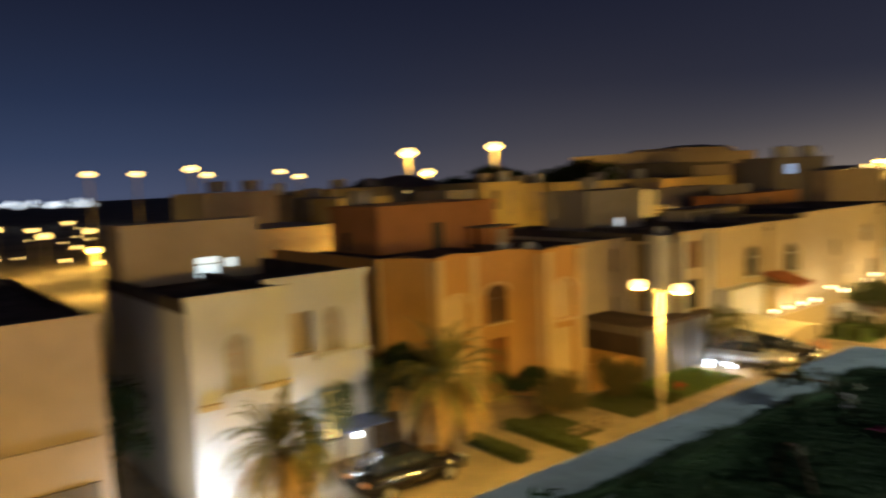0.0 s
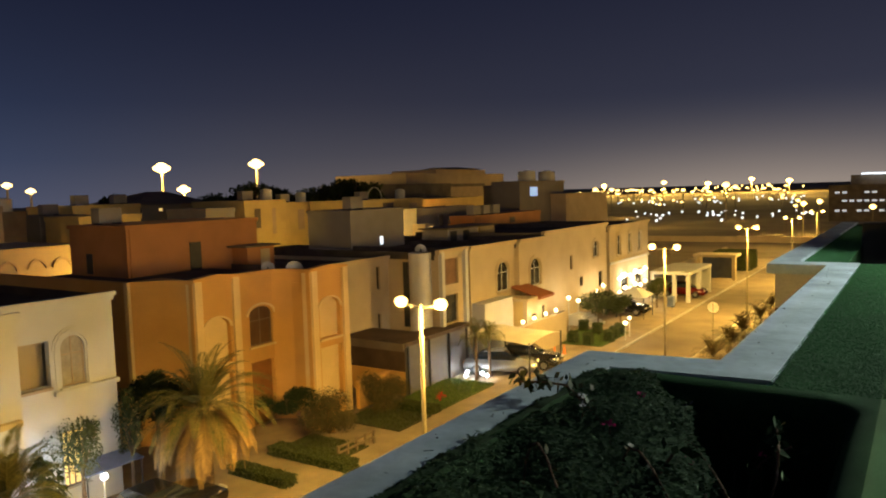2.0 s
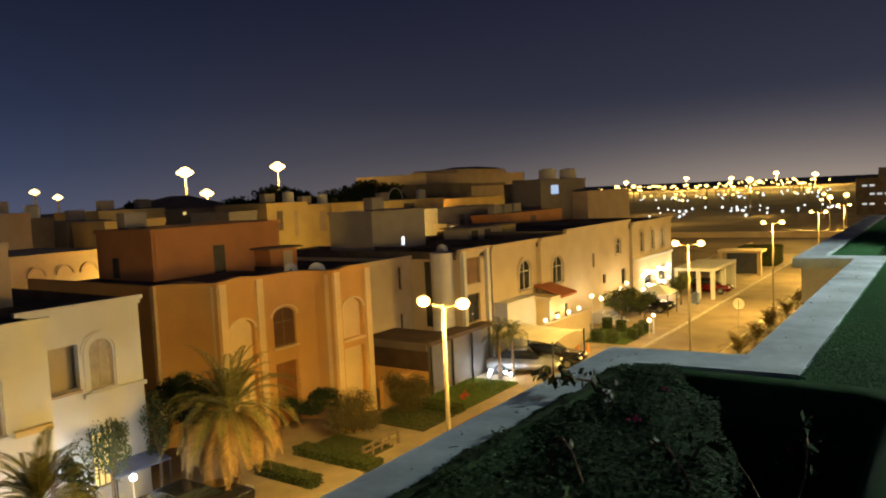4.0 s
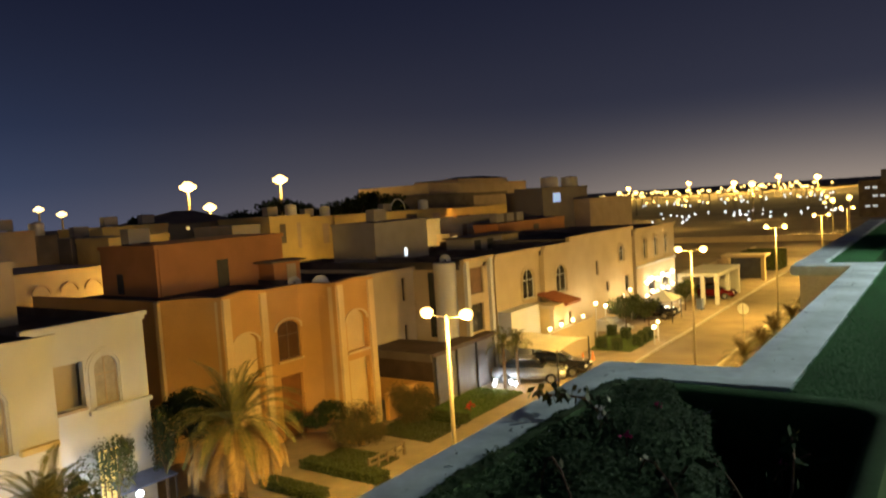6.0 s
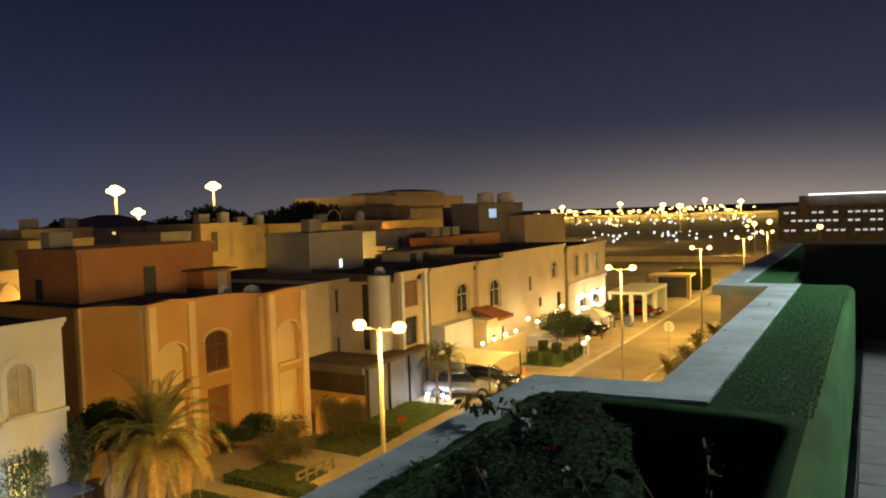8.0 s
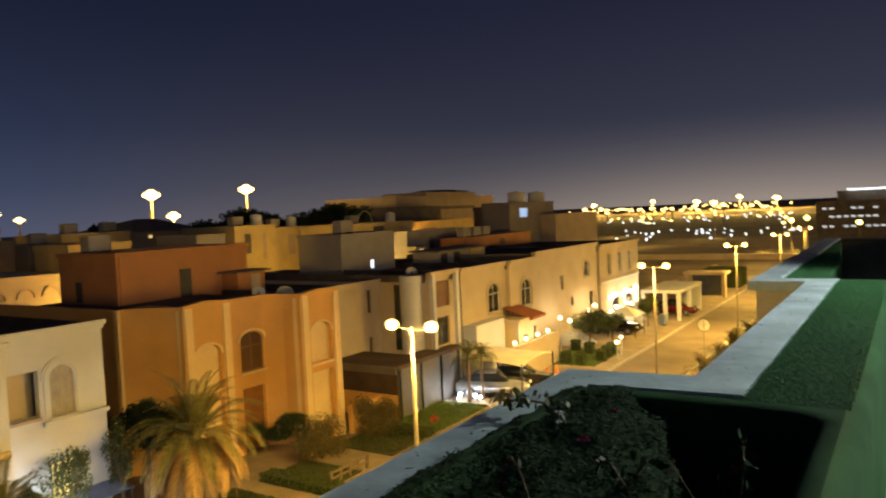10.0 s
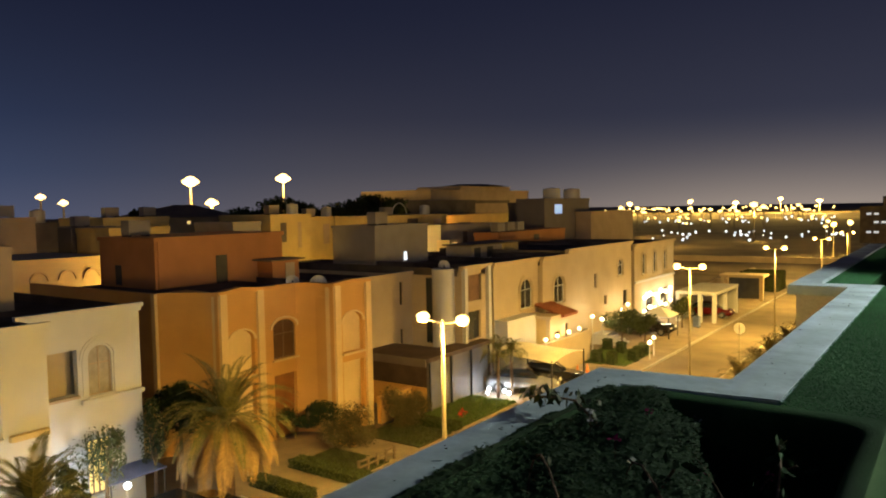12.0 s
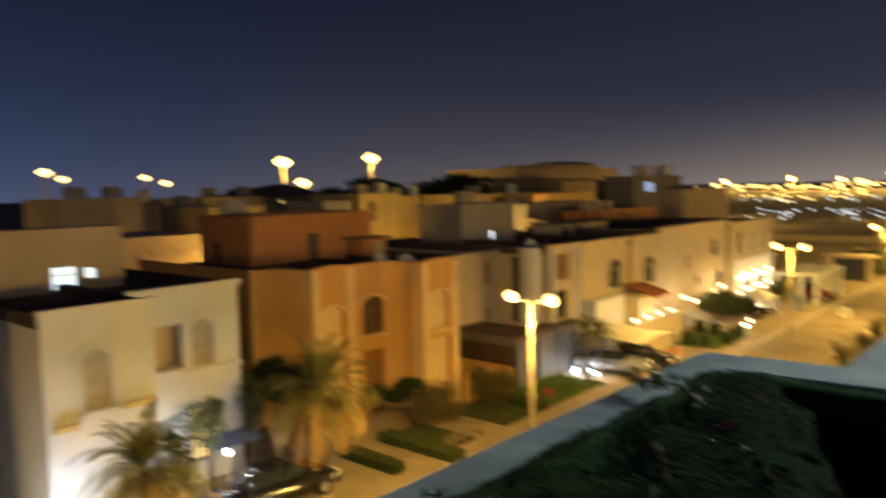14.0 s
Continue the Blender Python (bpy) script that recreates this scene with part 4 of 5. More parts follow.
def palm(label, place, height, length, seed, green=34, dry=22, thick=0.2, leaflets=20, leaf=None):
    r = random.Random(seed)
    P = thing("palm_tree", label, "palm tree", place, "palm trees")
    bm = bmesh.new()
    n = max(6, int(height / 0.16))
    for i in range(n):
        z = height * i / n
        tube(bm, (0, 0, z), (0, 0, z + height / n * 1.15), thick * (0.95 - 0.25 * i / n), thick * (1.12 - 0.25 * i / n), 9)
    part("trunk", bm, BARK, P)
    v, f = fronds(r, green, length, 5, 80, 1.5, leaflets)
    from_lists("crown", [(x, y, z + height) for x, y, z in v], f, leaf or PALM, P)
    if dry:
        v, f = fronds(r, dry, length * 0.9, -35, 15, 2.0, leaflets)
        from_lists("dry_fronds", [(x, y, z + height - 0.1) for x, y, z in v], f, DRYPALM, P, "hanging yellow-brown fronds")
    return P


palm("large date palm with drooping yellowish fronds before the orange villa", (-22.5, 17.45, 0.1), 3.5, 2.9, 5, 58, 54, 0.26, 34)
palm("date palm with dark fronds before the white villa", (-21.5, 9.9, 0.1), 3.0, 2.2, 8, 44, 22, 0.2, 30)
palm("slim young palm beside the shaded cars", (-22.4, 37.1, 0.1), 2.7, 1.2, 9, 20, 0, 0.11, 14)
palm("slim young palm beside the shaded cars", (-22.0, 38.0, 0.1), 2.5, 1.1, 10, 18, 0, 0.10, 14)
# low palms take the darkened leaf so that they read as backlit
for i, (x, y) in enumerate(((-11.0, 45.5), (-10.9, 49.5), (-11.0, 54.0), (-10.8, 59.5), (-10.9, 64.5))):
    palm("low spiky palm on the pavement", (x + 0.3, y, 0.13), 0.75, 1.75, 20 + i, 30, 0, 0.15, 20, PALMDARK)

bush("rounded dusty olive bush before the orange villa", (-23.6, 29.5, 0.1), (1.25, 1.25, 1.0), 12000, 0.045, OLIVE, 31, clumps=26)
bush("rounded dusty olive bush beside the low wall", (-23.6, 25.4, 0.1), (1.45, 1.3, 1.0), 14000, 0.045, OLIVE, 32, clumps=28)
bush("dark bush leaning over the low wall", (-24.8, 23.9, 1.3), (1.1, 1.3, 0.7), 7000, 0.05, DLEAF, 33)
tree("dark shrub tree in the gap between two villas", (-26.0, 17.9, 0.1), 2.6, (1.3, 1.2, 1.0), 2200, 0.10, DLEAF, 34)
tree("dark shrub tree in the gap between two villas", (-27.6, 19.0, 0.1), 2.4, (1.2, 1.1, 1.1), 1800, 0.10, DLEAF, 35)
tree("slender shrub with pale lit leaves by the white villa", (-25.2, 14.2, 0.1), 1.9, (0.75, 0.95, 1.3), 2600, 0.06, LEAF, 36)
tree("slender shrub at the corner of the white villa", (-25.4, 16.3, 0.1), 1.8, (0.5, 0.55, 1.4), 1600, 0.06, LEAF, 37)
bush("pale-lit shrub below the balcony of the white villa", (-23.6, 12.0, 0.1), (0.7, 0.6, 1.7), 1300, 0.10, LEAF, 38)
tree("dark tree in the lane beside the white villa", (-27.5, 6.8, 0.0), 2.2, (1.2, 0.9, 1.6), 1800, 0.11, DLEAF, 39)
tree("leafy garden tree by the villa steps", (-21.6, 54.6, 0.1), 1.4, (1.5, 1.4, 1.1), 2200, 0.11, LEAF, 40)
tree("leafy garden tree by the villa steps", (-21.2, 58.6, 0.1), 1.0, (1.3, 1.2, 0.9), 1800, 0.11, LEAF, 41)
tree("leafy tree beside the white carport", (-20.6, 66.5, 0.1), 1.2, (1.2, 1.3, 1.0), 1500, 0.11, LEAF, 42)
bush("bush with red flowers in the garden", (-21.8, 32.3, 0.1), (0.26, 0.26, 0.3), 260, 0.035, RED, 43)
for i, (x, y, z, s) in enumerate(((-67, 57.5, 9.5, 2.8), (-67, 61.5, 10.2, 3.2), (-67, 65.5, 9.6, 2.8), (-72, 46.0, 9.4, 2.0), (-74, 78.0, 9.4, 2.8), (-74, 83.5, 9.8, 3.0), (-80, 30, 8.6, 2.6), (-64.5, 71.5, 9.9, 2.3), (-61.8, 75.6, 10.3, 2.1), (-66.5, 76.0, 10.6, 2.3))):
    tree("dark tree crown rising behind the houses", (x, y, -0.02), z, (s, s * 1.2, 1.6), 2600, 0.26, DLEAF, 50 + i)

# hedges and lawns between the drives
def hedge(x0, x1, y0, y1, h, seed, label="low clipped hedge along a drive"):
    r = random.Random(seed)
    b = thing("hedge", label, "hedge", ((x0 + x1) / 2, (y0 + y1) / 2, 0.1), "hedges")
    dx, dy = (x1 - x0) / 2, (y1 - y0) / 2
    part("core", boxes((-dx * 0.94, dx * 0.94, -dy * 0.85, dy * 0.85, 0, h * 0.93), bevel=0.05), DLEAF, b)
    verts, faces = [], []
    for _ in range(int(650 * (x1 - x0) * (y1 - y0) + 900 * (x1 - x0 + y1 - y0) * h * 0.5)):
        p = [r.uniform(-dx, dx), r.uniform(-dy, dy), r.uniform(0.05, h)]
        k = r.choice((0, 1, 2, 2))
        p[k] = (dx, dy, h)[k] * (1 if k == 2 else r.choice((-1, 1))) * r.uniform(0.93, 1.06)
        q = Euler((r.uniform(0, 6.3), r.uniform(0, 6.3), 0)).to_matrix()
        i = len(verts)
        verts += [tuple(Vector(p) + q @ Vector(v)) for v in ((-0.05, 0, 0), (0, -0.03, 0), (0.05, 0, 0), (0, 0.03, 0))]
        faces.append((i, i + 1, i + 2, i + 3))
    from_lists("foliage", verts, faces, LEAF, b)


hedge(-24.0, -19.6, 21.9, 22.7, 0.42, 61)
hedge(-23.8, -20.6, 19.5, 20.2, 0.42, 62)
hedge(-24.4, -20.8, 30.0, 30.7, 0.4, 64)
hedge(-23.2, -18.6, 98.0, 103.0, 2.3, 65, "tall clipped hedge at the end of the street")
for x, y in ((-22.6, 49.4), (-21.3, 49.0), (-20.1, 48.9), (-19.2, 50.6), (-19.3, 52.0), (-19.4, 53.4), (-22.4, 53.6), (-21.0, 52.9)):
    hedge(x - 0.32, x + 0.32, y - 0.32, y + 0.32, 0.85, int(70 + y), "cube-clipped garden hedge on the lawn")


def lawn(x0, x1, y0, y1, seed, n=2500, bed=None, blade=None):
    r = random.Random(seed)
    b = thing("lawn", "small grass lawn with a soil edge", "lawn", ((x0 + x1) / 2, (y0 + y1) / 2, 0.1), kind="structure")
    dx, dy = (x1 - x0) / 2, (y1 - y0) / 2
    part("turf_bed", boxes((-dx, dx, -dy, dy, 0.0, 0.06)), bed or LAWN, b)
    v, f = [], []
    for _ in range(n):
        x, y, a = r.uniform(-dx, dx), r.uniform(-dy, dy), r.uniform(0, 6.3)
        i = len(v)
        v += [(x - 0.02 * math.cos(a), y - 0.02 * math.sin(a), 0.06), (x + 0.02 * math.cos(a), y + 0.02 * math.sin(a), 0.06), (x + r.gauss(0, 0.04), y + r.gauss(0, 0.04), 0.06 + r.uniform(0.06, 0.13))]
        f.append((i, i + 1, i + 2))
    tagged(from_lists("grass", v, f, blade or GRASS, b), kind="stuff")


lawn(-24.2, -20.8, 22.9, 24.9, 81, bed=OLIVELAWN, blade=LEAF)
lawn(-24.4, -20.8, 27.2, 29.9, 82, bed=OLIVELAWN, blade=LEAF)
lawn(-24.0, -20.9, 31.0, 36.6, 83, 4000)
lawn(-23.0, -19.0, 48.6, 54.2, 84, 4000)

# ---- walls and small buildings before the villas ----
def low_wall(label, rows, mat, cap=True):
    w = thing("garden_wall", label, "wall", group="garden walls")
    part("wall", boxes(*rows), mat, w)
    if cap:
        part("cap", boxes(*[(a - 0.04, b + 0.04, c - 0.04, d + 0.04, f_ + 0.002, f_ + 0.08) for a, b, c, d, e, f_ in rows]), mat, w)


low_wall("orange garden wall at the corner of the bay", [(-25.1, -24.85, 29.2, 31.8, 0.1, 1.45), (-25.0, -23.6, 25.55, 25.8, 0.1, 1.3)], ORANGE)
low_wall("pale garden wall before the white villa", [(-23.2, -22.95, 3.0, 5.4, 0.1, 2.1)], CREAM)
low_wall("cream boundary wall carrying globe lamps", [(-22.35, -22.1, 42.6, 49.6, 0.1, 2.3)], CREAM)
fence = thing("garden_fence", "low brown timber fence at the lawn edge", "fence", (-20.9, 24.2, 0.1))
for i in range(5):
    part("post", boxes((-0.05, 0.05, -1.2 + i * 0.6 - 0.05, -1.2 + i * 0.6 + 0.05, 0, 0.62)), FRAME, fence)
for z in (0.25, 0.5):
    part("rail", boxes((-0.02, 0.02, -1.2, 1.2, z, z + 0.09)), FRAME, fence)

garage = thing("carport", "dark corrugated carport with a brown felt roof", "carport")
part("front_panel", boxes((-24.12, -24.0, 32.3, 38.7, 0.1, 2.92)), GARAGE, garage)
part("side_wall", boxes((-28.5, -24.13, 32.3, 32.5, 0.1, 1.45)), ORANGE, garage, "orange side wall")
part("side_panel", boxes((-28.5, -24.13, 32.34, 32.42, 1.452, 2.92)), GARAGE_ROOF, garage, "dark brown side panel")
part("rear_post", boxes((-28.5, -28.38, 32.5, 32.62, 0.1, 2.92)), DSTEEL, garage)
part("roof", prism(bmesh.new(), [(-28.55, 32.0), (-23.85, 32.0), (-23.85, 38.9), (-24.72, 38.9), (-24.72, 36.82), (-25.3, 36.82), (-25.3, 35.05), (-28.55, 35.05)], 2.93, 3.16), GARAGE_ROOF, garage)
part("fascia", boxes((-28.5, -23.9, 31.9, 31.995, 2.7, 3.14)), DARK, garage, "dark side fascia")
for y in (32.4, 34.5, 36.6, 38.6):
    part("post", boxes((-24.0, -23.9, y - 0.05, y + 0.05, 0.1, 2.92)), DSTEEL, garage)

# shade sail over the parked cars
sail = thing("shade_canopy", "cream fabric car shade on thin dark posts", "canopy")
bm = bmesh.new()
N = 10
for k in (0, 1):
    grid = []
    for i in range(N + 1):
        u = i / N
        row = []
        for j in range(N + 1):
            w = j / N
            x = -23.4 + 4.2 * u
            y = 37.9 + 4.6 * w + 0.35 * math.sin(math.pi * u) * (1 - 2 * w)
            z = 2.32 + 0.25 * math.sin(math.pi * w) + 0.15 * (1 - u) - 0.02 * k
            row.append(bm.verts.new((x, y, z)))
        grid.append(row)
    for i in range(N):
        for j in range(N):
            bm.faces.new((grid[i][j], grid[i + 1][j], grid[i + 1][j + 1], grid[i][j + 1]))
part("fabric", bm, SHADE, sail, smooth=True)
for x, y in ((-23.3, 38.0), (-23.3, 42.4), (-19.3, 38.0), (-19.3, 42.4)):
    part("post", tube(bmesh.new(), (x, y, 0.1), (x, y, 2.42), 0.05), DSTEEL, sail)


# ---- cars ----
def car(label, place, turn, paint, lights=False):
    c = thing("car", label, "car", place, "parked cars", turn=turn)
    def shell(profile, half, inset):
        bm = bmesh.new()
        L = [bm.verts.new((x, -half + inset * max(0, z - 0.9), z)) for x, z in profile]
        R = [bm.verts.new((x, half - inset * max(0, z - 0.9), z)) for x, z in profile]
        n = len(profile)
        fs = [bm.faces.new(L), bm.faces.new(R[::-1])] + [bm.faces.new((L[i], R[i], R[(i + 1) % n], L[(i + 1) % n])) for i in range(n)]
        bmesh.ops.recalc_face_normals(bm, faces=fs)
        bmesh.ops.bevel(bm, geom=bm.edges[:], offset=0.05, segments=2, affect="EDGES")
        return bm
    part("body", shell([(-2.2, 0.3), (2.2, 0.3), (2.25, 0.62), (1.95, 0.82), (1.0, 0.95), (-1.75, 0.98), (-2.2, 0.9), (-2.27, 0.55)], 0.9, 0.0), paint, c, smooth=True)
    part("cabin", shell([(1.0, 0.94), (0.35, 1.42), (-1.05, 1.46), (-1.75, 1.0)], 0.82, 0.35), PANE, c, "dark glazed cabin", smooth=True)
    part("roof", boxes((-0.95, 0.25, -0.6, 0.6, 1.44, 1.485), bevel=0.02), paint, c)
    for x in (1.4, -1.4):
        for y in (0.85, -0.85):
            w = part("wheel", tube(bmesh.new(), (x, y - 0.1, 0.33), (x, y + 0.1, 0.33), 0.33, sides=18), RUBBER, c)
            part("rim", tube(bmesh.new(), (x, y - 0.105, 0.33), (x, y + 0.105, 0.33), 0.2, sides=12), CARSILVER, w)
    for y in (0.62, -0.62):
        part("headlight", boxes((2.14, 2.235, y - 0.2, y + 0.2, 0.62, 0.75), bevel=0.02), WFRAME, c)
        part("tail_light", boxes((-2.27, -2.2, y - 0.2, y + 0.2, 0.7, 0.85), bevel=0.02), RUST, c)
    return c


car("black saloon car parked before the white villa", (-22.3, 15.3, 0.1), 90, CARBLACK)
car("silver car parked under the fabric shade", (-21.9, 39.3, 0.1), 20, CARSILVER)
car("black car parked under the fabric shade", (-21.3, 41.5, 0.1), 10, CARBLACK)
car("dark red car inside the white carport", (-20.4, 74.6, 0.1), 0, surface("red_car_paint", (0.09, 0.008, 0.008), rough=0.25, bump=0))
car("dark car parked on the far forecourt", (-22.3, 62.5, 0.1), 0, CARBLACK)

# ---- lamps of the gardens ----
def garden_lamp(place, height, mat=None, r=0.13, label="white garden lamp on a short post", watts=0, colour=WHITE):
    L = thing("garden_lamp", label, "lamp", place, "garden lamps")
    part("post", tube(bmesh.new(), (0, 0, 0), (0, 0, height), 0.04, sides=8), WFRAME, L)
    part("globe", ball(bmesh.new(), (0, 0, height + r * 0.8), r, 0.9, 10), mat or G_WHITE, L)
    if watts:
        point_light("garden_light", (place[0] + 0.12, place[1], place[2] + height + 2.2 * r), watts, colour, 0.1)


garden_lamp((-24.6, 12.85, 0.1), 1.5, watts=170)
garden_lamp((-23.7, 14.1, 0.1), 1.75, watts=100)
garden_lamp((-22.6, 8.2, 0.1), 0.97, watts=420)
garden_lamp((-23.2, 6.3, 0.1), 0.9, watts=150)
for x, y in ((-24.25, 33.7), (-24.1, 36.7), (-23.3, 37.5), (-22.9, 36.7), (-22.3, 37.6), (-21.8, 37.3)):
    garden_lamp((x, y, 0.1), 0.2, r=0.12, label="low white ground light at the lawn edge", watts=38)
for x, y in ((-22.22, 42.9), (-22.22, 44.6), (-22.22, 46.4), (-22.22, 48.1)):
    garden_lamp((x, y, 2.38), 0.15, G_WARM, 0.135, "warm globe lamp on the boundary wall", 40, WARM)
for x, y, z in ((-23.2, 52.6, 2.6), (-23.0, 54.0, 2.2), (-23.4, 59.0, 2.3), (-23.6, 61.0, 2.5)):
    garden_lamp((x, y, 0.1), z, G_WARM, 0.16, "warm lantern at the villa entrance", 80, WARM)
garden_lamp((-18.4, 51.8, 0.13), 1.1, G_WARM, 0.16, "warm gate lamp at the pavement edge", 140, WARM)
garden_lamp((-18.5, 53.0, 0.13), 1.3, G_WARM, 0.14, "warm gate lamp at the pavement edge", 0, WARM)
for i in range(12):
    y, z = 67 + (i % 6) * 1.5, 1.3 + (i // 6) * 1.3 + 0.25 * (i % 2)
    wl_ = thing("wall_lamp", "bright white wall lamp on the far villa", "lamp", (-24.5, y, z), "wall lamps of the far villa")
    part("bracket", boxes((0.0, 0.12, -0.05, 0.05, -0.05, 0.05)), DSTEEL, wl_)
    part("globe", ball(bmesh.new(), (0.22, 0, 0.0), 0.2, 1.0, 10), G_WARM, wl_)
for y in (68, 71.5, 75):
    point_light("wall_light", (-23.7, y, 2.4), 260, (1.0, 0.86, 0.6), 0.3)

# ---- far end of the villa row ----
annex2 = thing("carport", "white flat-roofed carport on square columns", "carport")
part("roof", boxes((-22.4, -18.6, 70.2, 78.6, 2.75, 3.05), bevel=0.03), PALE, annex2)
for x, y in ((-18.8, 70.4), (-18.8, 74.3), (-18.8, 78.3), (-20.1, 70.4), (-22.2, 70.4)):
    part("column", boxes((x - 0.17, x + 0.17, y - 0.17, y + 0.17, 0.1, 2.75)), PALE, annex2)
part("side_wall", boxes((-22.4, -22.2, 70.7, 78.44, 0.1, 2.74)), PALE, annex2)
part("back_wall", boxes((-22.4, -18.7, 78.45, 78.6, 0.1, 2.74)), PALE, annex2)
gate = thing("entrance_portal", "pale concrete portal frame over a dark gateway", "gateway")
for x in (-22.6, -18.4):
    part("post", boxes((x - 0.2, x + 0.2, 88, 88.6, 0.1, 2.8)), CREAM, gate)
part("lintel", boxes((-22.9, -18.1, 87.8, 90.8, 2.8, 3.1), bevel=0.03), CREAM, gate)
part("gate_leaf", boxes((-22.4, -18.6, 90.2, 90.3, 0.1, 2.6)), DSTEEL, gate, "dark metal gate")
low_wall("cream boundary wall at the end of the row", [(-24.5, -24.2, 80, 112, 0.1, 1.9), (-24.2, -22.9, 91, 91.3, 0.1, 2.2)], CREAM)
gaz = thing("garden_tent", "small pale garden tent over dark seats", "tent", (-21.0, 61.5, 0.1))
bm = bmesh.new()
bmesh.ops.create_cone(bm, cap_ends=True, segments=4, radius1=1.9, radius2=0.25, depth=0.7, matrix=Matrix.Translation((0, 0, 2.2)) @ Matrix.Rotation(math.pi / 4, 4, "Z"))
part("canopy", bm, PALE, gaz)
for x in (-1.2, 1.2):
    for y in (-1.2, 1.2):
        part("post", tube(bmesh.new(), (x, y, 0), (x, y, 1.9), 0.04, sides=6), DSTEEL, gaz)
bin_ = thing("wheeled_bin", "blue wheeled bin on the pavement", "bin", (-19.5, 67.2, 0.13))
part("body", boxes((-0.27, 0.27, -0.3, 0.3, 0.08, 0.95), bevel=0.04), BLUE, bin_)
part("lid", boxes((-0.3, 0.3, -0.33, 0.33, 0.955, 1.02), bevel=0.02), BLUE, bin_)
for y in (-0.22, 0.22):
    part("wheel", tube(bmesh.new(), (0.2, y - 0.04, 0.1), (0.2, y + 0.04, 0.1), 0.1), RUBBER, bin_)
sign = thing("road_sign", "round road sign seen from behind on a thin post", "sign", (-12.35, 52.5, 0.13))
part("post", tube(bmesh.new(), (0, 0, 0), (0, 0, 2.95), 0.035), STEEL, sign)
part("disc", tube(bmesh.new(), (0, 0.05, 2.65), (0, 0.075, 2.65), 0.38, sides=24), surface("sign_back", (0.80, 0.78, 0.70), rough=0.5, bump=0), sign)
steps = thing("entrance_steps", "pale stone entrance steps of a villa", "steps", (-23.0, 56.5, 0.1))
for i in range(5):
    part("step", boxes((-1.5, 0.9 - i * 0.32, -1.0, 1.0, i * 0.17, i * 0.17 + 0.17)), PALE, steps)
for i, (x, y) in enumerate(((-20.9, 44.9), (-20.5, 45.6))):
    cone = thing("traffic_cone", "small orange and white traffic cone on the forecourt", "cone", (x, y, 0.1))
    part("base", boxes((-0.17, 0.17, -0.17, 0.17, 0, 0.04)), RUST, cone)
    part("body", tube(bmesh.new(), (0, 0, 0.04), (0, 0, 0.65), 0.13, 0.03), surface("cone_plastic", (0.75, 0.25, 0.08)), cone)
awning = thing("awning", "blue tarpaulin awning by the white villa", "awning")
bm = bmesh.new()
v = [bm.verts.new(p) for p in ((-26.1, 14.4, 1.85), (-26.1, 16.4, 1.85), (-25.1, 16.6, 1.62), (-25.1, 14.2, 1.62), (-26.1, 14.4, 1.80), (-26.1, 16.4, 1.80), (-25.1, 16.6, 1.57), (-25.1, 14.2, 1.57))]
for q in ((0, 3, 2, 1), (4, 5, 6, 7), (0, 1, 5, 4), (1, 2, 6, 5), (2, 3, 7, 6), (3, 0, 4, 7)):
    bm.faces.new([v[i] for i in q])
part("sheet", bm, BLUE, awning)
for y in (14.3, 16.5):
    part("pole", tube(bmesh.new(), (-25.13, y, 0.1), (-25.13, y, 1.6), 0.03), DSTEEL, awning)

# ---- roof clutter ----
def dish(place, r, turn):
    d = thing("satellite_dish", "pale satellite dish on a villa roof", "satellite dish", place, "satellite dishes", turn=turn)
    bm = bmesh.new()
    bmesh.ops.create_uvsphere(bm, u_segments=20, v_segments=12, radius=r * 1.5)
    bmesh.ops.delete(bm, geom=[q for q in bm.verts if q.co.z > -r * 1.05], context="VERTS")
    bmesh.ops.transform(bm, matrix=Matrix.Translation((0, 0, 0.20 + r * 0.2)) @ Matrix.Rotation(radians(62), 4, "Y") @ Matrix.Translation((0, 0, r)), verts=bm.verts)
    part("reflector", bm, PALE, d, smooth=True)
    part("mast", tube(bmesh.new(), (0, 0, 0), (0.0, 0, 0.24 + r * 0.2), 0.04), DSTEEL, d)


def tank(place, r, h, label="round white water tank on a roof"):
    t = thing("water_tank", label, "water tank", place, "water tanks")
    part("shell", tube(bmesh.new(), (0, 0, 0), (0, 0, h), r, r * 0.97, 18), PALE, t)
    part("lid", tube(bmesh.new(), (0, 0, h), (0, 0, h + 0.12), r * 0.6, r * 0.3, 14), PALE, t)


def ac_unit(place):
    a = thing("air_conditioner", "boxy pale air-conditioning unit on a roof", "air conditioner", place, "air conditioners")
    part("casing", boxes((-0.4, 0.4, -0.7, 0.7, 0.08, 0.95), bevel=0.03), GREY, a)
    for y in (-0.6, 0.6):
        part("foot", boxes((-0.4, 0.4, y - 0.05, y + 0.05, 0, 0.08)), DSTEEL, a)


dish((-28.3, 28.3, 7.25), 0.44, -45)
dish((-30.4, 28.4, 7.25), 0.36, -30)
dish((-27.6, 39.1, 7.40), 0.36, -50)
tank((-41.6, 82.3, 12.3), 1.1, 1.2)
tank((-41.6, 88.0, 12.3), 1.1, 1.2)
ac_unit((-35.0, 41.2, 10.27))
tank((-36.2, 42.6, 10.27), 0.6, 0.7, "small round white water tank on a roof")
for p in ((-61.5, 24.2, 11.3), (-62.0, 27.4, 11.3), (-63.5, 34.4, 10.35), (-67.5, 39.6, 11.1), (-67.5, 43.6, 11.1), (-58.5, 52.0, 11.05), (-61.5, 60.2, 10.65), (-53.5, 64.5, 10.65)):
    ac_unit(p)
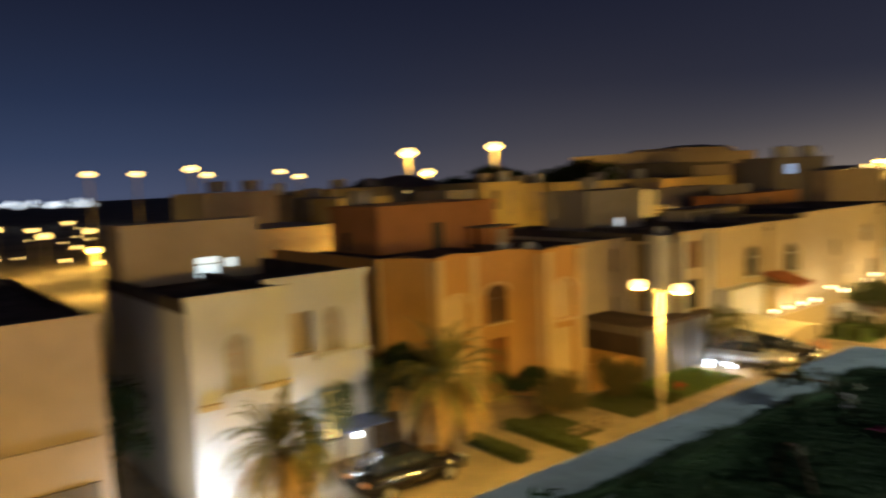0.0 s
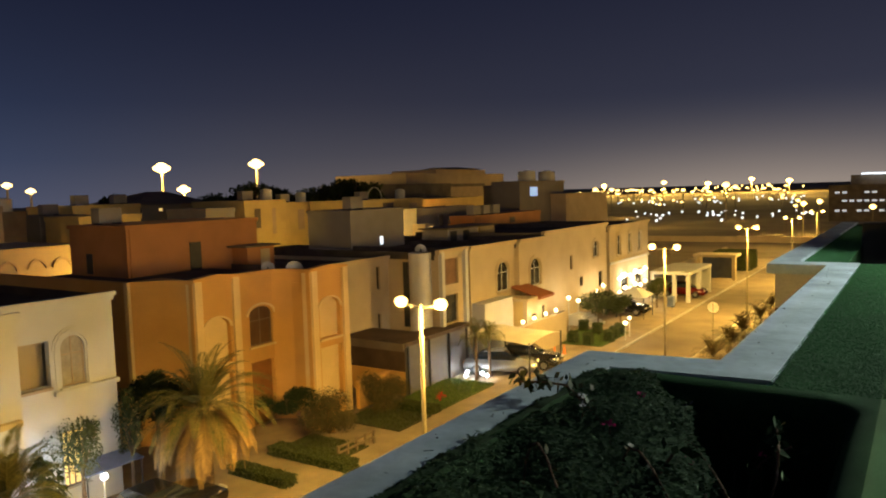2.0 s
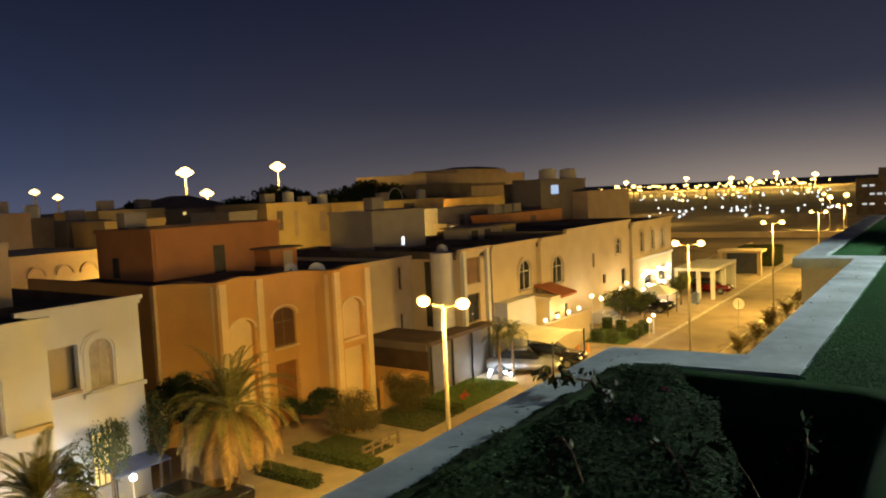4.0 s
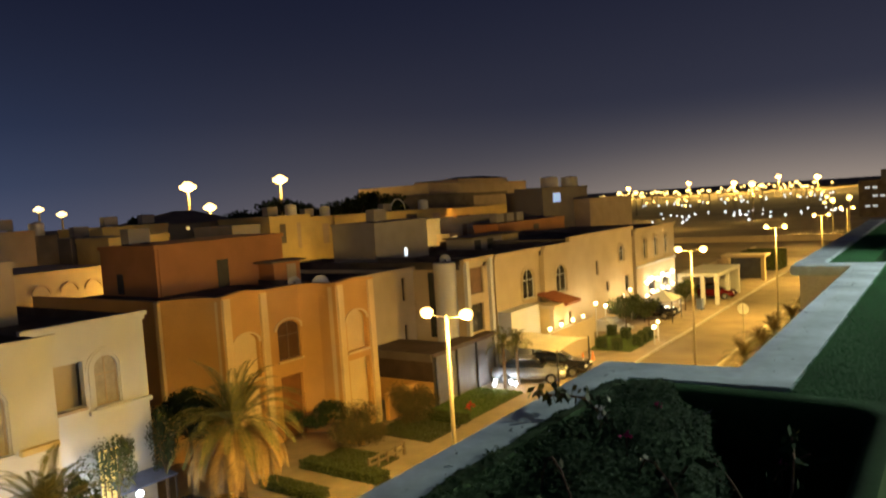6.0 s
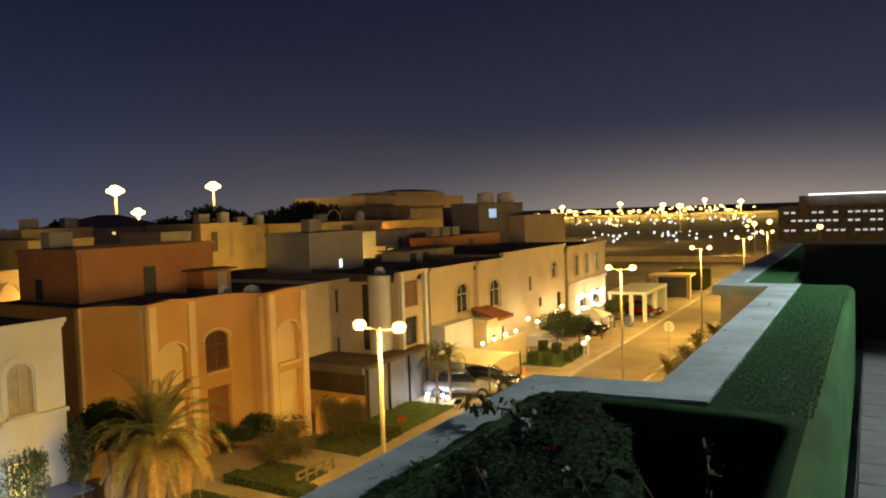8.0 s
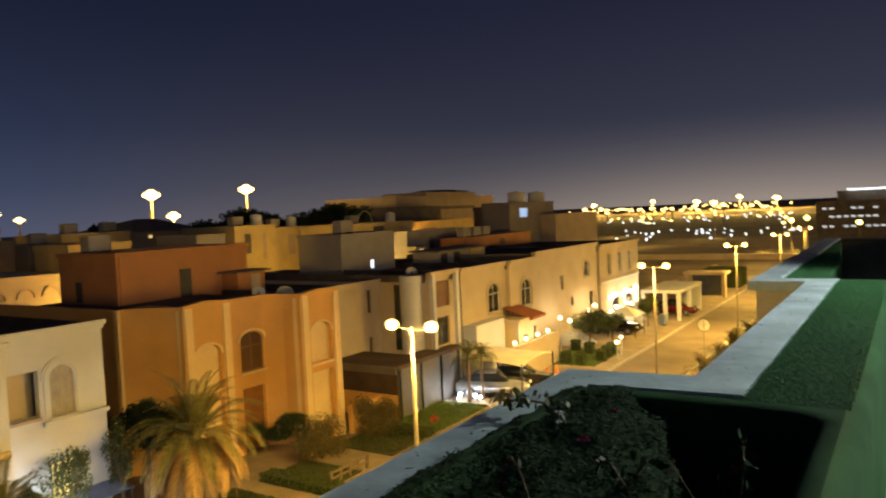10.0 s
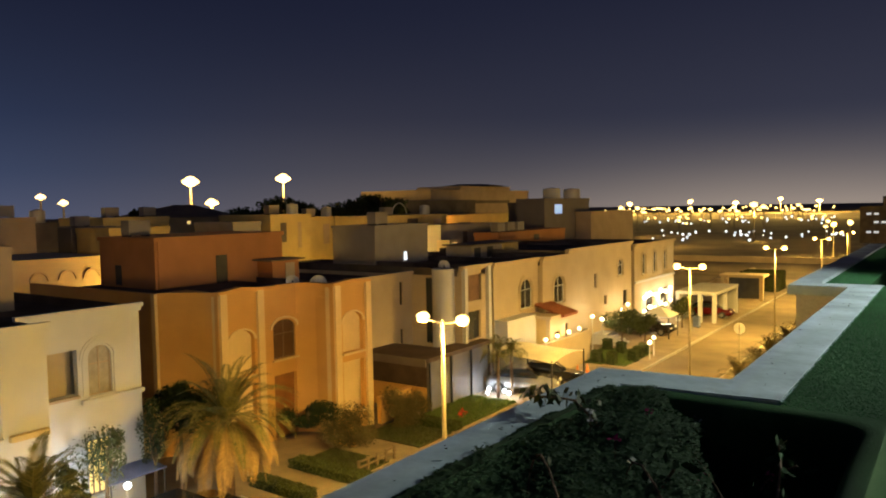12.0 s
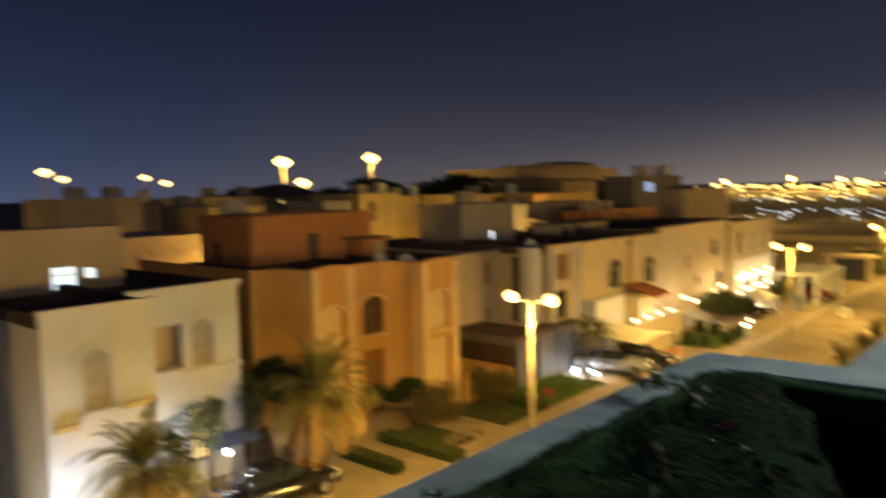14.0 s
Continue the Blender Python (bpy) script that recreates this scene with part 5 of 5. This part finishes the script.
for p in ((-65.2, 31.6, 10.8), (-61.6, 63.2, 10.65), (-53.6, 72.0, 10.65), (-58.5, 54.9, 11.05)):
    tank(p, 0.62, 1.05, "small round water tank on a back house roof")
for y in (62.6, 64.6, 66.6):
    ac_unit((-37.6, y, 8.9))
ac_unit((-39.3, 24.6, 10.12))
arch = thing("rooftop_arch", "thin pale rooftop arch behind the grey rooftop room", "arch", (-50.0, 67.5, 0))
part("hoop", arch_band(bmesh.new(), -4.0, -3.9, -1.3, 1.3, 10.7, 0.09), PALE, arch)
ywin = thing("roof_door_light", "small warm-lit roof door behind the parapet", "door", (-39.9, 58.4, 7.2))
part("lit_panel", boxes((-0.03, 0.03, -0.35, 0.35, -0.4, 0.85)), G_YWIN, ywin)
part("hut", boxes((-1.6, -0.04, -0.8, 0.8, -0.4, 1.1)), TAN, ywin)

# ---- terrace: added unseen wall with the lamp that lights the planter, plants, leaf litter ----
stair = thing("stair_house", "unseen pale stair house added beside the terrace to hold its lamp", "building", kind="structure")
part("wall", boxes((3.6, 8.9, 1.0, 8.5, 9.752, 13.5)), PALE, stair)
# out-of-view block added to keep the lamp off the far planter
part("unseen_shading_pier", boxes((1.95, 3.598, 8.2, 8.5, 9.752, 13.5)), PALE, stair)
wl_ = thing("wall_lamp", "white wall lamp on the stair house", "lamp", (2.7, 8.2, 13.0))
part("bracket", boxes((-0.06, 0.06, -0.1, 0.0, -0.06, 0.06)), DSTEEL, wl_)
part("globe", ball(bmesh.new(), (0, -0.2, 0), 0.11), G_WHITE, wl_)
point_light("terrace_light", (2.7, 7.82, 13.0), TERRACE_W, (0.94, 1.0, 0.95), 0.12)


def creeper(seed, base, reach, n):
    """Arching twigs of the planter's shrub with small leaves and a few pink bracts."""
    r = random.Random(seed)
    bm = bmesh.new()
    v, f, pv, pf = [], [], [], []
    for _ in range(n):
        p = Vector((base[0] + r.uniform(-0.3, 0.3), base[1] + r.uniform(-0.7, 0.7), base[2]))
        d = Vector((r.uniform(-0.55, 0.3), r.uniform(-0.3, 0.4), 1)).normalized()
        for k in range(9):
            q = p + d * reach / 9
            tube(bm, p, q, 0.005, 0.004, 5)
            p = q
            d = (d + Vector((r.gauss(-0.03, 0.16), r.gauss(0, 0.16), -0.17))).normalized()
            for _ in range(7):
                a = Euler((r.uniform(0, 6.3), r.uniform(0, 6.3), r.uniform(0, 6.3))).to_matrix()
                s = r.uniform(0.014, 0.028)
                c = p + Vector((r.gauss(0, 0.025), r.gauss(0, 0.025), r.gauss(0, 0.025)))
                pink = k > 6 and r.random() < 0.03
                vv, ff = (pv, pf) if pink else (v, f)
                i = len(vv)
                vv += [tuple(c + a @ Vector(w)) for w in ((-s, 0, 0), (0, -s * 0.55, 0), (s, 0, 0), (0, s * 0.55, 0))]
                ff.append((i, i + 1, i + 2, i + 3))
    return bm, (v, f), (pv, pf)


for i, (bx, by, nn, reach) in enumerate(((-0.75, 1.5, 26, 0.85), (-0.85, 2.25, 26, 0.75), (-0.7, 2.3, 4, 0.55), (-0.85, 2.75, 4, 0.6))):
    s = thing("bougainvillea", "straggling bougainvillea with small leaves and pink bracts in the planter", "shrub", (0, 0, 0), "planter shrubs")
    tw, (v, f), (pv, pf) = creeper(90 + i, (bx, by, 10.02), reach, nn)
    tagged(part("twig_growth", tw, BARK, s), kind="stuff")
    tagged(from_lists("foliage", v, f, PLANTLEAF, s), kind="stuff")
    if pv:
        tagged(from_lists("blossom", pv, pf, PINK, s, "pink bracts"), kind="stuff")
trail = thing("trailing_shrub", "dense dark-leaved shrub spilling over the inner coping edge", "shrub", (0, 0, 0), "planter shrubs")
r = random.Random(77)
v, f = [], []
for _ in range(52000):
    y = r.uniform(0.4, 3.16)
    edge = -1.31 + 0.06 * noise.noise(Vector((0, y * 3.0, 4.1))) + 0.04 * noise.noise(Vector((0, y * 9.0, 1.7)))
    right = min(-0.55, -0.97 + 0.45 * max(0, 3.15 - y)) + 0.08 * noise.noise(Vector((3.0, y * 4.0, 0.3)))
    x = r.uniform(edge, right)
    over = min(1, (x - edge) / 0.12)
    top = 10.655 + 0.05 * noise.noise(Vector((x * 5, y * 4, 2.0))) + 0.02 * over - 0.10 * max(0, (x + 0.95))
    depth = abs(r.gauss(0, 0.05)) if x < -1.26 else (abs(r.gauss(0, 0.05)) if r.random() < 0.65 else r.uniform(0, 0.5))
    p = Vector((x, y, max(top - depth, 10.655 if x < -1.25 else 10.1)))
    q = Euler((r.gauss(0, 0.22), r.gauss(0, 0.22), r.uniform(0, 6.3))).to_matrix()
    s_ = r.uniform(0.006, 0.013)
    i = len(v)
    v += [tuple(p + q @ Vector(w)) for w in ((-s_, 0, 0), (0, -s_ * 0.55, 0), (s_, 0, 0), (0, s_ * 0.55, 0))]
    f.append((i, i + 1, i + 2, i + 3))
from_lists("foliage", v, f, PLANTLEAF, trail)
# the felted layer of older leaves below the outer ones
v, f = [], []
NY, NX = 90, 22
for j in range(NY + 1):
    y = 0.4 + 2.76 * j / NY
    edge = -1.30 + 0.06 * noise.noise(Vector((0, y * 3.0, 4.1)))
    right = min(-0.55, -0.97 + 0.45 * max(0, 3.15 - y)) + 0.08 * noise.noise(Vector((3.0, y * 4.0, 0.3))) - 0.03
    for i in range(NX + 1):
        x = edge + (right - edge) * i / NX
        rim = min(i, NX - i, NY - j, 3) / 3
        top = 10.64 + 0.05 * noise.noise(Vector((x * 5, y * 4, 2.0))) - 0.10 * max(0, (x + 0.95))
        v.append((x, y, top - 0.03 + 0.012 * noise.noise(Vector((x * 31, y * 31, 0))) - 0.06 * (1 - rim)))
        if x < -1.24:
            v[-1] = (x, y, 10.657 + 0.006 * rim)
for j in range(NY):
    for i in range(NX):
        a = j * (NX + 1) + i
        f.append((a, a + 1, a + NX + 2, a + NX + 1))
from_lists("leaf_mat", v, f, PLANTLEAF, trail)


def blossom(label, place, mat, seed, size):
    r = random.Random(seed)
    b = thing("blossom", label, "flower", place, "planter blossoms")
    bm = bmesh.new()
    tube(bm, (0, 0, 10.04 - place[2]), (0, 0, 0), 0.003, 0.003, 5)
    part("stalk", bm, BARK, b)
    for k in range(9):
        q = Euler((r.uniform(-0.9, 0.9), r.uniform(-0.9, 0.9), k * 0.7)).to_matrix()
        c = Vector((r.gauss(0, size * 0.35), r.gauss(0, size * 0.35), r.gauss(0, size * 0.3)))
        pv = [tuple(c + q @ (Vector(w) * size)) for w in ((0, 0, 0), (0.45, -0.32, 0.1), (0.95, 0, 0.2), (0.45, 0.32, 0.1))]
        from_lists("petal", pv, [(0, 1, 2, 3)], mat, b)


for i, (x, y, z, size) in enumerate(((-0.57, 3.02, 10.42, 0.024), (-0.76, 2.73, 10.47, 0.026), (-0.95, 2.40, 10.67, 0.020), (-0.97, 2.78, 10.675, 0.018))):
    blossom("small pink bougainvillea blossom in the planter", (x, y, z), PINK, 300 + i, size)
for i, (x, y, z, size) in enumerate(((-1.15, 2.65, 10.68, 0.022), (-0.88, 3.10, 10.56, 0.028), (-1.10, 2.52, 10.68, 0.014))):
    blossom("small pale blossom among the planter leaves", (x, y, z), PALE, 310 + i, size)
part("stem_mat", boxes((-1.2, -1.0, 0.7, 3.0, 10.022, 10.3)), BARK, trail)
sprig = thing("leafy_sprig", "leafy twig lying out over the coping", "twig", (0, 0, 0))
r = random.Random(5)
bm = bmesh.new()
v, f = [], []
pts = [Vector((-1.05, 2.55, 10.63)), Vector((-1.2, 2.62, 10.72)), Vector((-1.32, 2.66, 10.71)), Vector((-1.47, 2.68, 10.69))]
for a, b in zip(pts, pts[1:]):
    tube(bm, a, b, 0.005, 0.004, 5)
    for _ in range(16):
        p = a.lerp(b, r.random()) + Vector((r.gauss(0, 0.02), r.gauss(0, 0.03), r.gauss(0.005, 0.015)))
        q = Euler((r.uniform(0, 6.3), r.uniform(0, 6.3), r.uniform(0, 6.3))).to_matrix()
        i = len(v)
        v += [tuple(p + q @ Vector(w)) for w in ((-0.026, 0, 0), (0, -0.014, 0), (0.026, 0, 0), (0, 0.014, 0))]
        f.append((i, i + 1, i + 2, i + 3))
part("twig", bm, BARK, sprig)
from_lists("foliage", v, f, LEAF, sprig)

def cane(label, pts, seed, n):
    """A bare arching cane with a few small leaves and pale buds."""
    r = random.Random(seed)
    c = thing("bougainvillea_cane", label, "twig", (0, 0, 0), "planter shrubs")
    bm = bmesh.new()
    v, f = [], []
    ps = [Vector(p) for p in pts]
    fine = [ps[0].lerp(ps[1], u / 8).lerp(ps[1].lerp(ps[2], u / 8), u / 8) for u in range(9)]
    for a, b in zip(fine, fine[1:]):
        tube(bm, a, b, 0.004, 0.003, 5)
        for _ in range(n):
            p = a.lerp(b, r.random()) + Vector((r.gauss(0, 0.012), r.gauss(0, 0.012), r.gauss(0, 0.012)))
            q = Euler((r.uniform(0, 6.3), r.uniform(0, 6.3), r.uniform(0, 6.3))).to_matrix()
            k = r.uniform(0.008, 0.018)
            i = len(v)
            v += [tuple(p + q @ Vector(w)) for w in ((-k, 0, 0), (0, -k * 0.5, 0), (k, 0, 0), (0, k * 0.5, 0))]
            f.append((i, i + 1, i + 2, i + 3))
    part("stalk", bm, BARK, c)
    from_lists("foliage", v, f, LEAF, c)


cane("thin bougainvillea cane with sparse leaves across the bed", ((-0.98, 2.98, 10.03), (-0.98, 2.95, 10.85), (-0.50, 2.35, 10.42)), 201, 4)
cane("thin bougainvillea cane with sparse leaves across the bed", ((-0.80, 2.2, 10.03), (-0.95, 2.3, 10.95), (-0.62, 2.0, 10.60)), 202, 3)
cane("thin bougainvillea cane with sparse leaves across the bed", ((-1.05, 1.9, 10.03), (-1.10, 2.0, 11.00), (-0.85, 1.75, 10.70)), 203, 3)

# terrace floor tiles beside the planter
tile = boxes((-0.195, 0.195, -0.195, 0.195, 0.0, 0.012), bevel=0.003)
me = bpy.data.meshes.new("tile")
tile.to_mesh(me)
tile.free()
me.materials.append(surface("terrace_tile", (0.11, 0.115, 0.12), rough=0.6, scale=4, amount=0.3, vary=0.12))
for i in range(4):
    for j in range(24):
        o = new("tile", me)
        o.parent = bpy.data.objects["floor"]
        o.location = (0.16 + i * 0.4, 0.9 + j * 0.4, 9.751)

# dry leaf litter on the coping
r = random.Random(41)
v, f = [], []
for _ in range(70):
    x, y = (r.uniform(-1.48, -1.28), r.uniform(0.8, 3.4)) if r.random() < 0.45 else (r.uniform(-0.84, -0.60), r.uniform(3.4, 8.0))
    q = Euler((r.gauss(0, 0.3), r.gauss(0, 0.3), r.uniform(0, 6.3))).to_matrix()
    s_ = r.uniform(0.004, 0.012)
    i = len(v)
    v += [tuple(Vector((x, y, TOP + 0.004)) + q @ Vector(w)) for w in ((-s_, 0, 0), (0, -s_ * 0.5, 0.002), (s_, 0, 0), (0, s_ * 0.5, 0.002))]
    f.append((i, i + 1, i + 2, i + 3))
tagged(from_lists("leaf_litter", v, f, PALMDARK), "scattered dry dark leaf litter on the coping", "leaf litter", kind="stuff")
